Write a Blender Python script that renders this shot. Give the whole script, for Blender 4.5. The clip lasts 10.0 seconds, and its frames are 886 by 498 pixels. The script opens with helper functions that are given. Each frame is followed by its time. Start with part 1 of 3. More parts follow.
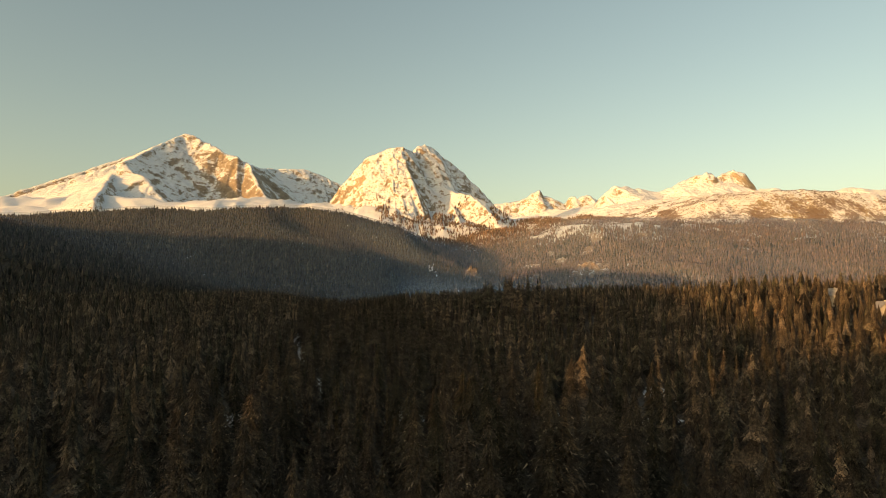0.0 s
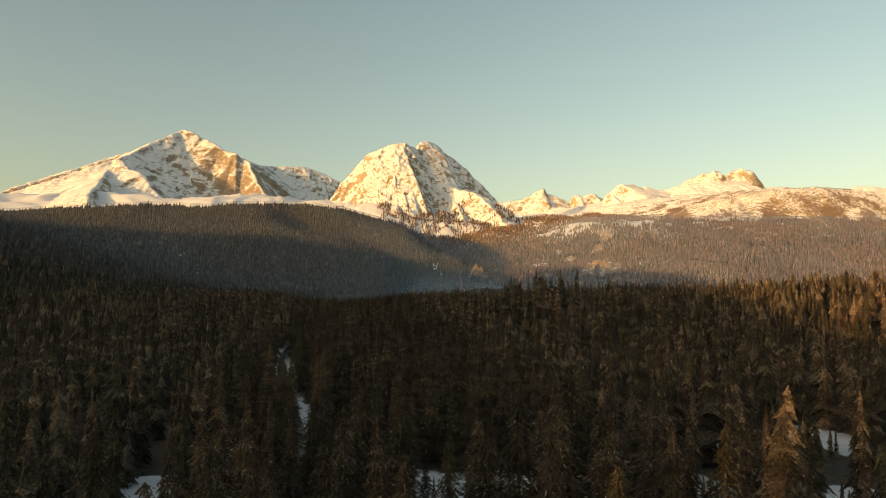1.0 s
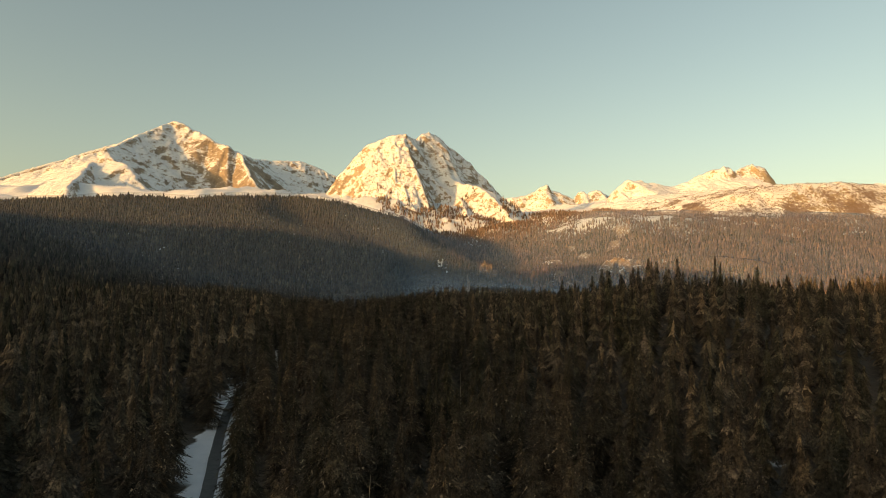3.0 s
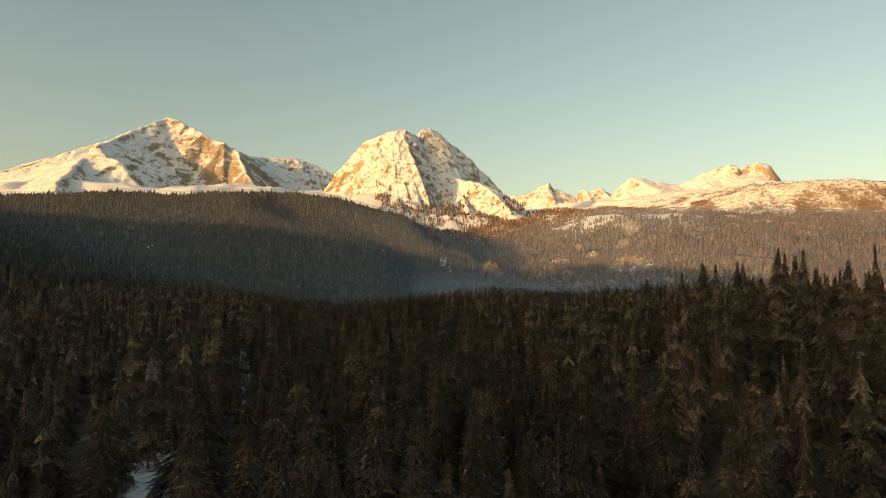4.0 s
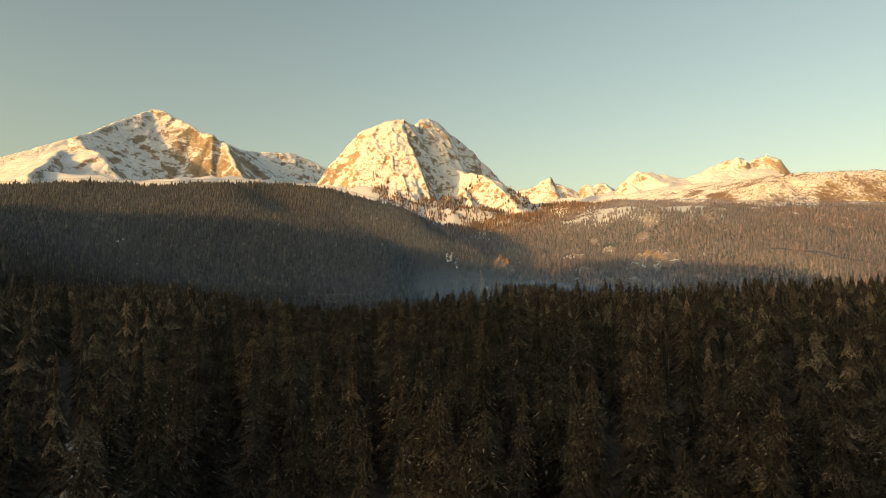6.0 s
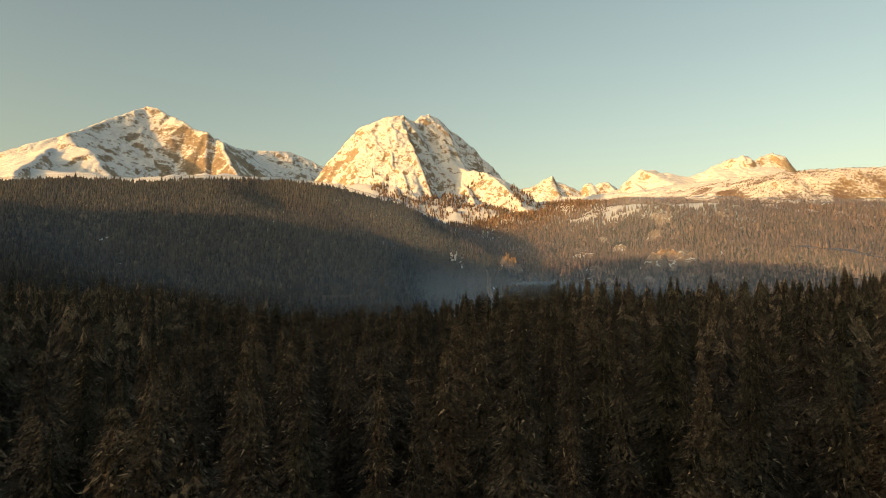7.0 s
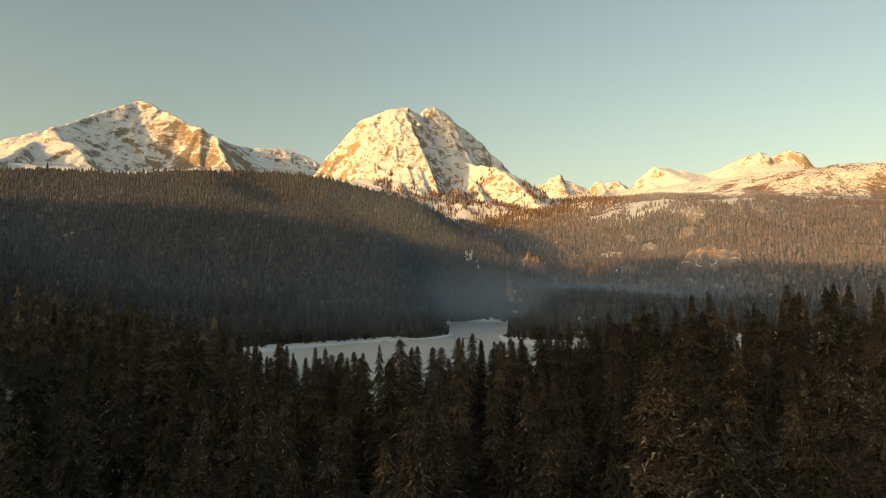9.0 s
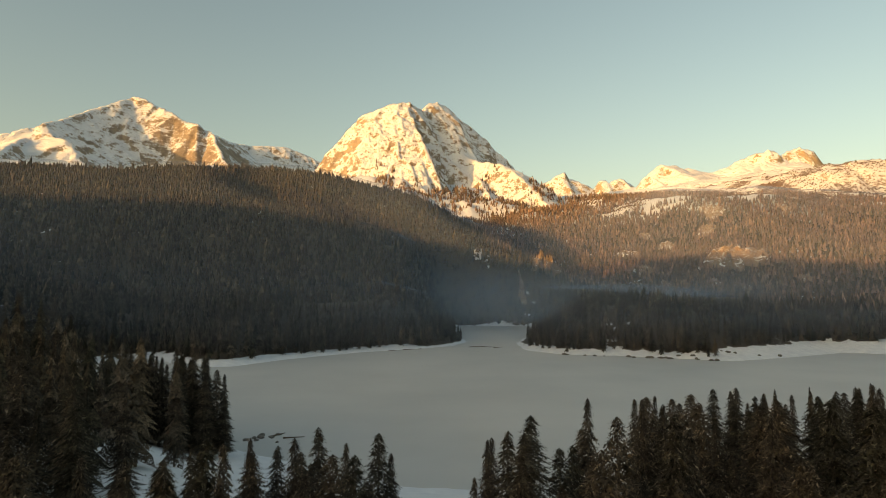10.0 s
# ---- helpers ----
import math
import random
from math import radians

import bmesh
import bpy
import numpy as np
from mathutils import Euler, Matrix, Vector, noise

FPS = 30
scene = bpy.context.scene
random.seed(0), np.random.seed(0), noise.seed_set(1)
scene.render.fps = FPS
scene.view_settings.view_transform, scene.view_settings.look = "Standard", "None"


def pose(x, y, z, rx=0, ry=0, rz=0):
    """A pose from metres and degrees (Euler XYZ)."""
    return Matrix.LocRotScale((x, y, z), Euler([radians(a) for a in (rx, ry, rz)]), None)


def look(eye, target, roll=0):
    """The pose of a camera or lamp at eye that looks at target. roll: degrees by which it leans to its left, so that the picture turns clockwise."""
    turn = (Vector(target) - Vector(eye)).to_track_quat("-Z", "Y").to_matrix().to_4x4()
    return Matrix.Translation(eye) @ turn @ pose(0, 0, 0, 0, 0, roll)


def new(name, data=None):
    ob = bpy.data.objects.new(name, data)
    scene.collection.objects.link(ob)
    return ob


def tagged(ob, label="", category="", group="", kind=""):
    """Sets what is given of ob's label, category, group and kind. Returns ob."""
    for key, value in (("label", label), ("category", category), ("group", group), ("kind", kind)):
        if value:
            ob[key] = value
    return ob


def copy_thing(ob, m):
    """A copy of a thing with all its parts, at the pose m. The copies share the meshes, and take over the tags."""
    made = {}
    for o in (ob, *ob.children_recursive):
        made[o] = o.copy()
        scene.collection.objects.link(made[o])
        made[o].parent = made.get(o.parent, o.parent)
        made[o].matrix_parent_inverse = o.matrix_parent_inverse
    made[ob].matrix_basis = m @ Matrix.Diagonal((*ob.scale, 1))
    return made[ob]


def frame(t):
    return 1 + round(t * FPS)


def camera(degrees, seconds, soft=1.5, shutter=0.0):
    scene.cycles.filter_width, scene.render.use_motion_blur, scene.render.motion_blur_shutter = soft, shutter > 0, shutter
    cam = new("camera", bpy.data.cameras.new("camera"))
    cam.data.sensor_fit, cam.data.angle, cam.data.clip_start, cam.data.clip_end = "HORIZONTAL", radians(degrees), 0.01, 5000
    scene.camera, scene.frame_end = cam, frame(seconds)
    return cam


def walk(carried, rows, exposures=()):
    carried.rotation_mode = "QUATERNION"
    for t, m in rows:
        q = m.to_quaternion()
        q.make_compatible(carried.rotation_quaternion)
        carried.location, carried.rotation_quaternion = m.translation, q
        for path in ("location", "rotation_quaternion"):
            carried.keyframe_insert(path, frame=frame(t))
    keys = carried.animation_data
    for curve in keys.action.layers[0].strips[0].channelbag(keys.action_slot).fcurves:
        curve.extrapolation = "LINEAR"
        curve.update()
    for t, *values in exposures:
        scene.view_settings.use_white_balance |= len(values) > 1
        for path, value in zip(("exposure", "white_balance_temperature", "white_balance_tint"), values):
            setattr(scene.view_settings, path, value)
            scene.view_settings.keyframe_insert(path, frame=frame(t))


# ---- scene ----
# ------------------------------------------------------------------ camera
cam = camera(70.0, 10.0, soft=0.8)
EYE = 26.0  # height over the frozen lake
# seconds, x, y, z, yaw, pitch, lean
ROWS = [
    (0, -0.00, 0.00, 0.00, -9.04, 3.86, 0.15),
    (0.5, 0.16, 19.24, -0.25, -8.99, 3.82, 0.06),
    (1, 0.22, 38.50, -0.48, -8.99, 3.84, 0.03),
    (1.5, 0.20, 57.73, -0.70, -9.02, 3.84, -0.03),
    (2, 0.22, 76.92, -0.75, -9.12, 3.81, -0.08),
    (2.5, 0.25, 95.89, -0.83, -9.22, 3.78, -0.15),
    (4, 0.01, 153.04, -0.08, -9.48, 3.73, -0.19),
    (4.5, -0.01, 172.27, -0.04, -9.61, 3.66, -0.19),
    (5, -0.04, 191.51, -0.12, -9.75, 3.60, -0.17),
    (5.5, -0.04, 210.58, -0.32, -9.86, 3.59, -0.10),
    (7, -0.27, 268.20, -0.43, -10.16, 3.69, 0.10),
    (7.5, -0.24, 287.61, -0.62, -10.21, 3.71, 0.08),
    (8, -0.19, 307.17, -0.58, -10.21, 3.76, 0.09),
    (8.5, 0.02, 326.65, -0.11, -10.19, 3.81, 0.09),
    (9, 0.17, 346.13, 0.51, -10.18, 3.89, 0.09),
    (9.5, 0.26, 365.56, 1.02, -10.19, 3.94, 0.11),
    (10, 0.29, 385.00, 1.47, -10.19, 3.92, 0.11),
]
walk(cam, [(t, pose(x, y, EYE + z, 90 + pitch, lean, yaw)) for t, x, y, z, yaw, pitch, lean in ROWS],
     exposures=[(0.0, 0.76, 9100.0, 5.5), (10.0, 0.76, 9100.0, 5.5)])

# ------------------------------------------------------------------ light
SUN_WAY = radians(60)      # the sunlight travels this far to the right of straight ahead
SUN_HIGH = radians(8)
world = bpy.data.worlds.new("winter_sky")
scene.world = world
world.use_nodes = True
wn, wl = world.node_tree.nodes, world.node_tree.links
sky = wn.new("ShaderNodeTexSky")
sky.sky_type, sky.sun_disc = "NISHITA", False
sky.sun_elevation, sky.sun_rotation = SUN_HIGH, SUN_WAY + math.pi
sky.air_density, sky.dust_density, sky.ozone_density = 1.0, 2.4, 1.0
wl.new(sky.outputs[0], wn["Background"].inputs[0])
wn["Background"].inputs[1].default_value = 0.15
sun = new("sun", bpy.data.lights.new("sun", "SUN"))
sun.data.energy, sun.data.angle, sun.data.color = 3.25, radians(0.5), (1.0, 0.56, 0.25)
away = Vector((math.sin(SUN_WAY) * math.cos(SUN_HIGH), math.cos(SUN_WAY) * math.cos(SUN_HIGH), -math.sin(SUN_HIGH)))
sun.matrix_world = look((0, 0, 300), Vector((0, 0, 300)) + away)

# ------------------------------------------------------------------ arithmetic of the land


def smooth(v, lo, hi):
    t = np.clip((v - lo) / (hi - lo), 0, 1)
    return t * t * (3 - 2 * t)


def lattice(ix, iy, seed):
    h = (ix.astype(np.int64) * 374761393 + iy.astype(np.int64) * 668265263 + seed * 1442695041) & 0x7FFFFFFF
    h = ((h ^ (h >> 13)) * 1274126177) & 0x7FFFFFFF
    return ((h ^ (h >> 16)) & 0xFFFF) / 65535.0


def swell(x, y, seed=0):
    """Gradient noise, about -1 to 1."""
    ix, iy = np.floor(x), np.floor(y)
    fx, fy = x - ix, y - iy
    u, v = fx * fx * fx * (fx * (fx * 6 - 15) + 10), fy * fy * fy * (fy * (fy * 6 - 15) + 10)

    def corner(cx, cy):
        a = lattice(ix + cx, iy + cy, seed) * 6.28318
        return np.cos(a) * (fx - cx) + np.sin(a) * (fy - cy)
    lo = corner(0, 0) * (1 - u) + corner(1, 0) * u
    hi = corner(0, 1) * (1 - u) + corner(1, 1) * u
    return (lo * (1 - v) + hi * v) * 1.5


def rough(x, y, size, octaves=4, seed=0, gain=0.5):
    total, amp = np.zeros_like(x, dtype=float), 1.0
    for k in range(octaves):
        total = total + amp * swell(x / size * 2 ** k + 17.3 * k, y / size * 2 ** k - 9.1 * k, seed + k)
        amp *= gain
    return total


def crags(x, y, size, octaves=4, seed=0, gain=0.5):
    """Sharp-crested noise, 0 to about 2."""
    total, amp = np.zeros_like(x, dtype=float), 1.0
    for k in range(octaves):
        r = 1 - np.abs(swell(x / size * 2 ** k + 5.7 * k, y / size * 2 ** k + 3.3 * k, seed + k))
        total = total + amp * r * r
        amp *= gain
    return total


def outside(x, y, poly):
    """Distance to the outline of a plan figure, minus inside."""
    px, py = np.array(poly, float).T
    best, inside = np.full(x.shape, 1e9), np.zeros(x.shape, bool)
    for k in range(len(px)):
        ax, ay, bx, by = px[k - 1], py[k - 1], px[k], py[k]
        t = np.clip(((x - ax) * (bx - ax) + (y - ay) * (by - ay)) / ((bx - ax) ** 2 + (by - ay) ** 2), 0, 1)
        best = np.minimum(best, np.hypot(x - ax - t * (bx - ax), y - ay - t * (by - ay)))
        cross = (ay > y) != (by > y)
        inside ^= cross & (x < (bx - ax) * (y - ay) / np.where(by == ay, 1e-9, by - ay) + ax)
    return np.where(inside, -best, best)


LAKE = [(-12, 500), (0, 486), (12, 476), (22, 473), (45, 466), (90, 462), (150, 470), (240, 500), (330, 560), (330, 640), (239, 628),
        (229, 636), (189, 622), (158, 614), (124, 642), (102, 653), (92, 676), (100, 718), (151, 830), (162, 886), (131, 891),
        (106, 896), (84, 800), (76, 730), (62, 706), (41, 692), (15, 681), (-18, 655), (-36, 633), (-51, 636), (-75, 672), (-110, 640),
        (-100, 570), (-60, 530), (-25, 512)]
ROAD = [(-4, 120), (-9, 158), (-11, 168), (-12, 181), (-14, 196), (-16, 215), (-15, 240), (-13, 257), (-17, 276), (-20, 300)]

# a side valley that runs down the wooded ridge
GULLY = [(-95, 1110), (-58, 1030), (10, 985), (70, 940), (125, 885)]
CLEARINGS = [(0, 126, 2.2), (12, 102, 5), (18, 103, 2.2), (36.5, 98, 2.4), (62, 115, 5), (49, 96, 2.5), (-19, 107, 4)]

# bare rocky places on the wooded slopes: x, y, half width, depth, height
OUTCROPS = [(195, 936, 12, 8, 26), (376, 928, 27, 13, 28), (309, 1008, 14, 6, 10), (297, 946, 7, 5, 12), (368, 1030, 9, 5, 9),
            (361, 1064, 6, 5, 8), (416, 1030, 10, 6, 10), (299, 912, 4, 4, 7), (312, 904, 3, 4, 8), (336, 896, 6, 4, 8), (350, 874, 5, 4, 7), (375, 884, 5, 4, 7),
            (388, 848, 4, 4, 6), (164, 912, 2.5, 5, 6), (198, 856, 2.5, 4, 6), (233, 878, 3, 4, 6), (440, 1052, 14, 8, 12), (520, 1040, 9, 5, 8)]


def along(x, y, line):
    best = np.full(x.shape, 1e9)
    for (ax, ay), (bx, by) in zip(line, line[1:]):
        t = np.clip(((x - ax) * (bx - ax) + (y - ay) * (by - ay)) / ((bx - ax) ** 2 + (by - ay) ** 2), 0, 1)
        best = np.minimum(best, np.hypot(x - ax - t * (bx - ax), y - ay - t * (by - ay)))
    return best


def hump(x, y, cx, cy, rx, ry):
    return np.exp(-((x - cx) / rx) ** 2 - ((y - cy) / ry) ** 2)


def ground_height(x, y):
    x, y = np.asarray(x, float), np.asarray(y, float)
    d = outside(x, y, LAKE)
    near = 6.0 + 5.6 * smooth(y, 170, 320) - 1.4 * smooth(y, 350, 400) + np.where(x > 0, 3.4, 4.4) * smooth(np.abs(x + 1), 9, 46) * smooth(y, 230, 370) + 13 * hump(x, y, 72, 231, 32, 33) + 9 * smooth(x, 75, 170) * (1 - smooth(y, 235, 310)) + 4 * smooth(x, 75, 170) * smooth(y, 235, 310) * (1 - smooth(y, 400, 560))
    near = near + 5 * hump(x, y, 175, 205, 32, 55) + np.interp(-x, [85, 124, 186, 267, 331, 520], [0, 4, 22, 53, 74, 118]) * smooth(y, 470, 660) * (1 - smooth(y, 720, 860)) + 1.2 * rough(x, y, 60, 3, 3)
    near = near + 6 * hump(x, y, 150, 685, 45, 45) + 14 * hump(x, y, 10, 740, 90, 40)
    near = near * (1 - smooth(y, 700, 900))
    # wooded ridge in front of the high peaks, falling off to the right
    crest = np.interp(x, [-1200, -520, -314, -109, -6, 96, 158, 240, 330], [122, 150, 166, 170, 165, 143, 108, 58, 20])
    ridge = crest * smooth(y, 660, 1180) * (1 - 0.35 * smooth(y, 1180, 1330)) + 5 * rough(x, y, 160, 4, 11) * smooth(y, 700, 800)
    ridge = ridge - 24 * np.exp(-(along(x, y, GULLY) / 30) ** 2)
    # wooded slope below the snowfields
    start = np.interp(x, [0, 130, 240, 300, 380, 455, 700, 1500], [930, 888, 888, 830, 760, 660, 640, 560])
    w = np.maximum(y - start, 0)
    slope = np.interp(w, [0, 100, 250, 430, 560, 900, 1600], [0, 38, 75, 140, 165, 215, 260])
    slope = slope + 9 * rough(x, y, 130, 4, 21) * smooth(w, 20, 120)
    high = (130 + 110 * smooth(y, 1180, 1560) * (1 - 0.3 * smooth(x, 100, 400)) + 12 * rough(x, y, 150, 5, 31) + 9 * (crags(x, y, 70, 4, 33) - 1.1)) * smooth(y, 1150, 1350)
    g = np.maximum.reduce([near, ridge, slope, high])
    bank = 0.7 * smooth(d, 0, 3) + (g - 0.7) * smooth(d, 1.5, 42)
    return np.where(d > 0, np.maximum(bank, 0.02), -1.6 * smooth(-d, 0, 3))


# ------------------------------------------------------------------ materials


def material(name, rough_=0.8):
    m = bpy.data.materials.new(name)
    m.use_nodes = True
    n = m.node_tree.nodes
    n["Principled BSDF"].inputs["Roughness"].default_value = rough_
    return m, n, m.node_tree.links, n["Principled BSDF"]


def noise_node(n, l, size, detail=5, source="Object", roughness=0.55):
    c = n.new("ShaderNodeTexCoord")
    t = n.new("ShaderNodeTexNoise")
    t.inputs["Scale"].default_value, t.inputs["Detail"].default_value = 1 / size, detail
    t.inputs["Roughness"].default_value = roughness
    l.new(c.outputs[source], t.inputs["Vector"])
    return t.outputs["Fac"]


def ramp(n, l, fac, stops):
    r = n.new("ShaderNodeValToRGB")
    e = r.color_ramp.elements
    while len(e) < len(stops):
        e.new(0.5)
    for k, (at, c) in enumerate(stops):
        e[k].position, e[k].color = at, (*c, 1)
    l.new(fac, r.inputs[0])
    return r.outputs[0]


def maths(n, l, op, a, b):
    m = n.new("ShaderNodeMath")
    m.operation = op
    for k, v in enumerate((a, b)):
        if isinstance(v, (int, float)):
            m.inputs[k].default_value = v
        else:
            l.new(v, m.inputs[k])
    return m.outputs[0]


def mix(n, l, fac, a, b):
    m = n.new("ShaderNodeMix")
    m.data_type = "RGBA"
    for k, v in ((0, fac), (6, a), (7, b)):
        if isinstance(v, (int, float)):
            m.inputs[k].default_value = v
        elif isinstance(v, tuple):
            m.inputs[k].default_value = (*v, 1)
        else:
            l.new(v, m.inputs[k])
    return m.outputs[2]


def bump(n, l, height, strength, distance, bsdf):
    b = n.new("ShaderNodeBump")
    b.inputs["Strength"].default_value, b.inputs["Distance"].default_value = strength, distance
    l.new(height, b.inputs["Height"])
    l.new(b.outputs[0], bsdf.inputs["Normal"])


def snow_rock(name, steep, soft, rock_lo, rock_hi, brush=0.0):
    """Snow on what lies flat enough, bare limestone on what is steep."""
    m, n, l, p = material(name, 0.75)
    geo = n.new("ShaderNodeNewGeometry")
    sep = n.new("ShaderNodeSeparateXYZ")
    l.new(geo.outputs["Normal"], sep.inputs[0])
    fine, broad = noise_node(n, l, 6.5, 11, roughness=0.82), noise_node(n, l, 45, 6)
    v = maths(n, l, "ADD", sep.outputs[2], maths(n, l, "MULTIPLY", maths(n, l, "SUBTRACT", fine, 0.5), 1.25))
    v = maths(n, l, "ADD", v, maths(n, l, "MULTIPLY", maths(n, l, "SUBTRACT", broad, 0.5), 0.35))
    coord, strata = n.new("ShaderNodeTexCoord"), n.new("ShaderNodeMapping")
    strata.inputs["Scale"].default_value, strata.inputs["Rotation"].default_value = (0.6, 0.6, 1.6), (0.5, 0.6, 0)
    beds = n.new("ShaderNodeTexNoise")
    beds.inputs["Scale"].default_value, beds.inputs["Detail"].default_value, beds.inputs["Roughness"].default_value = 1 / 13, 7, 0.62
    l.new(coord.outputs["Object"], strata.inputs[0])
    l.new(strata.outputs[0], beds.inputs["Vector"])
    v = maths(n, l, "ADD", v, maths(n, l, "MULTIPLY", maths(n, l, "SUBTRACT", beds.outputs["Fac"], 0.5), 0.5))
    cover = ramp(n, l, v, [(steep - soft, (0, 0, 0)), (steep + soft, (1, 1, 1))])
    stone = ramp(n, l, noise_node(n, l, 14, 9, roughness=0.7), [(0.3, rock_lo), (0.7, rock_hi)])
    white = ramp(n, l, noise_node(n, l, 40, 5), [(0.3, (0.7, 0.72, 0.76)), (0.7, (0.84, 0.85, 0.86))])
    colour = mix(n, l, cover, stone, white)
    if brush:
        # leafless thicket in drifts on the lower slopes
        coord, at = n.new("ShaderNodeTexCoord"), n.new("ShaderNodeSeparateXYZ")
        l.new(coord.outputs["Object"], at.inputs[0])
        low = maths(n, l, "MULTIPLY", maths(n, l, "SUBTRACT", brush, at.outputs[2]), 0.002)
        patch = maths(n, l, "ADD", noise_node(n, l, 60, 7, roughness=0.66), maths(n, l, "MULTIPLY", maths(n, l, "SUBTRACT", noise_node(n, l, 5, 6, roughness=0.8), 0.5), 0.5))
        twigs = ramp(n, l, noise_node(n, l, 3, 6, roughness=0.8), [(0.3, (0.09, 0.055, 0.04)), (0.7, (0.24, 0.16, 0.12))])
        colour = mix(n, l, ramp(n, l, maths(n, l, "ADD", patch, low), [(0.55, (0, 0, 0)), (0.62, (0.9, 0.9, 0.9))]), colour, twigs)
    l.new(colour, p.inputs["Base Color"])
    bump(n, l, noise_node(n, l, 12, 9, roughness=0.65), 0.9, 4.0, p)
    return m


ROCK = snow_rock("snowy_limestone", 0.51, 0.05, (0.15, 0.11, 0.075), (0.42, 0.33, 0.24))

ROCK_EAST = snow_rock("brushy_snowy_limestone", 0.57, 0.05, (0.2, 0.145, 0.09), (0.46, 0.36, 0.24), 235)
ROCK_WEST = snow_rock("snowy_layered_limestone", 0.63, 0.05, (0.15, 0.115, 0.085), (0.4, 0.32, 0.24))


def forest_floor():
    m, n, l, p = material("forest_floor_snow", 0.8)
    v = noise_node(n, l, 5, 7)
    dirt = ramp(n, l, noise_node(n, l, 0.8, 6), [(0.3, (0.03, 0.022, 0.015)), (0.7, (0.09, 0.07, 0.05))])
    white = ramp(n, l, noise_node(n, l, 3, 6), [(0.3, (0.66, 0.69, 0.74)), (0.7, (0.8, 0.82, 0.85))])
    at = n.new("ShaderNodeAttribute")
    at.attribute_name = "snow_cover"
    v = maths(n, l, "ADD", at.outputs["Fac"], maths(n, l, "MULTIPLY", maths(n, l, "SUBTRACT", v, 0.5), 1.1))
    l.new(mix(n, l, ramp(n, l, v, [(0.44, (0, 0, 0)), (0.56, (1, 1, 1))]), dirt, white), p.inputs["Base Color"])
    bump(n, l, noise_node(n, l, 1.5, 7), 0.6, 0.5, p)
    return m


FLOOR = forest_floor()


def needles(name, lo, hi, pale, tuft_size, depth, lacy=0.0):
    """Foliage: each spray has its own tone, a few much paler as painted skylight on the twigs; depth: contrast of the
    tufts; lacy: share of gaps between twigs.
    """
    m, n, l, p = material(name, 0.9)
    p.inputs["Specular IOR Level"].default_value = 0.08
    geo = n.new("ShaderNodeNewGeometry")
    tone = n.new("ShaderNodeAttribute")
    tone.attribute_name = "tone"
    # pale: highlights of skylit twig tips, put into the colour of random sprays
    colour = ramp(n, l, geo.outputs["Random Per Island"], [(0.0, lo), (0.78, hi), (0.9, pale), (1.0, pale)])
    whole = ramp(n, l, tone.outputs["Fac"], [(0.0, (0.6, 0.68, 0.6)), (0.6, (1.0, 1.0, 1.0)), (0.88, (1.25, 1.2, 1.1)), (1.0, (1.6, 1.45, 1.25))])
    tuft = noise_node(n, l, tuft_size, 5, roughness=0.7)
    spots_of = ramp(n, l, tuft, [(0.36, (1 - depth,) * 3), (0.52, (0.95, 0.95, 0.95)), (0.68, (1 + depth, 1 + 0.95 * depth, 1 + 0.85 * depth))])
    for layer in (whole, spots_of):
        mul = n.new("ShaderNodeMix")
        mul.data_type, mul.blend_type = "RGBA", "MULTIPLY"
        mul.inputs[0].default_value = 1.0
        l.new(colour, mul.inputs[6])
        l.new(layer, mul.inputs[7])
        colour = mul.outputs[2]
    l.new(colour, p.inputs["Base Color"])
    bump(n, l, tuft, 0.8 * depth, tuft_size, p)
    if lacy:
        gaps = noise_node(n, l, 0.5 * tuft_size, 3, roughness=0.6)
        l.new(ramp(n, l, gaps, [(lacy, (0, 0, 0)), (lacy + 0.02, (1, 1, 1))]), p.inputs["Alpha"])
    return m


NEEDLE = needles("spruce_needles", (0.032, 0.026, 0.021), (0.07, 0.057, 0.046), (0.095, 0.077, 0.062), 0.2, 0.8, 0.48)
SPRAY = needles("spruce_sprays", (0.036, 0.029, 0.024), (0.115, 0.093, 0.076), (0.26, 0.212, 0.17), 0.2, 0.4, 0.42)
NEEDLE_MID = needles("canopy_needles", (0.038, 0.031, 0.026), (0.093, 0.076, 0.062), (0.16, 0.13, 0.106), 0.25, 0.8, 0.45)
NEEDLE_FAR = needles("far_spruce_needles", (0.045, 0.04, 0.037), (0.072, 0.063, 0.057), (0.1, 0.086, 0.075), 1.5, 0.25)
NEEDLE_SHORE = needles("shore_needles", (0.045, 0.039, 0.034), (0.075, 0.064, 0.056), (0.11, 0.094, 0.08), 0.7, 0.5, 0.45)
TWIG_FAR = needles("far_mixed_wood", (0.135, 0.096, 0.082), (0.21, 0.152, 0.132), (0.25, 0.182, 0.157), 1.5, 0.25)
BARK, bn, bl, bp = material("spruce_bark", 0.9)
bl.new(ramp(bn, bl, noise_node(bn, bl, 0.2, 5), [(0.3, (0.05, 0.04, 0.03)), (0.7, (0.16, 0.13, 0.1))]), bp.inputs["Base Color"])


def ice_sheet():
    m, n, l, p = material("snowy_lake_ice", 0.6)
    c = ramp(n, l, noise_node(n, l, 45, 6), [(0.3, (0.47, 0.48, 0.48)), (0.7, (0.56, 0.56, 0.55))])
    l.new(c, p.inputs["Base Color"])
    return m


ICE = ice_sheet()

# ------------------------------------------------------------------ meshes


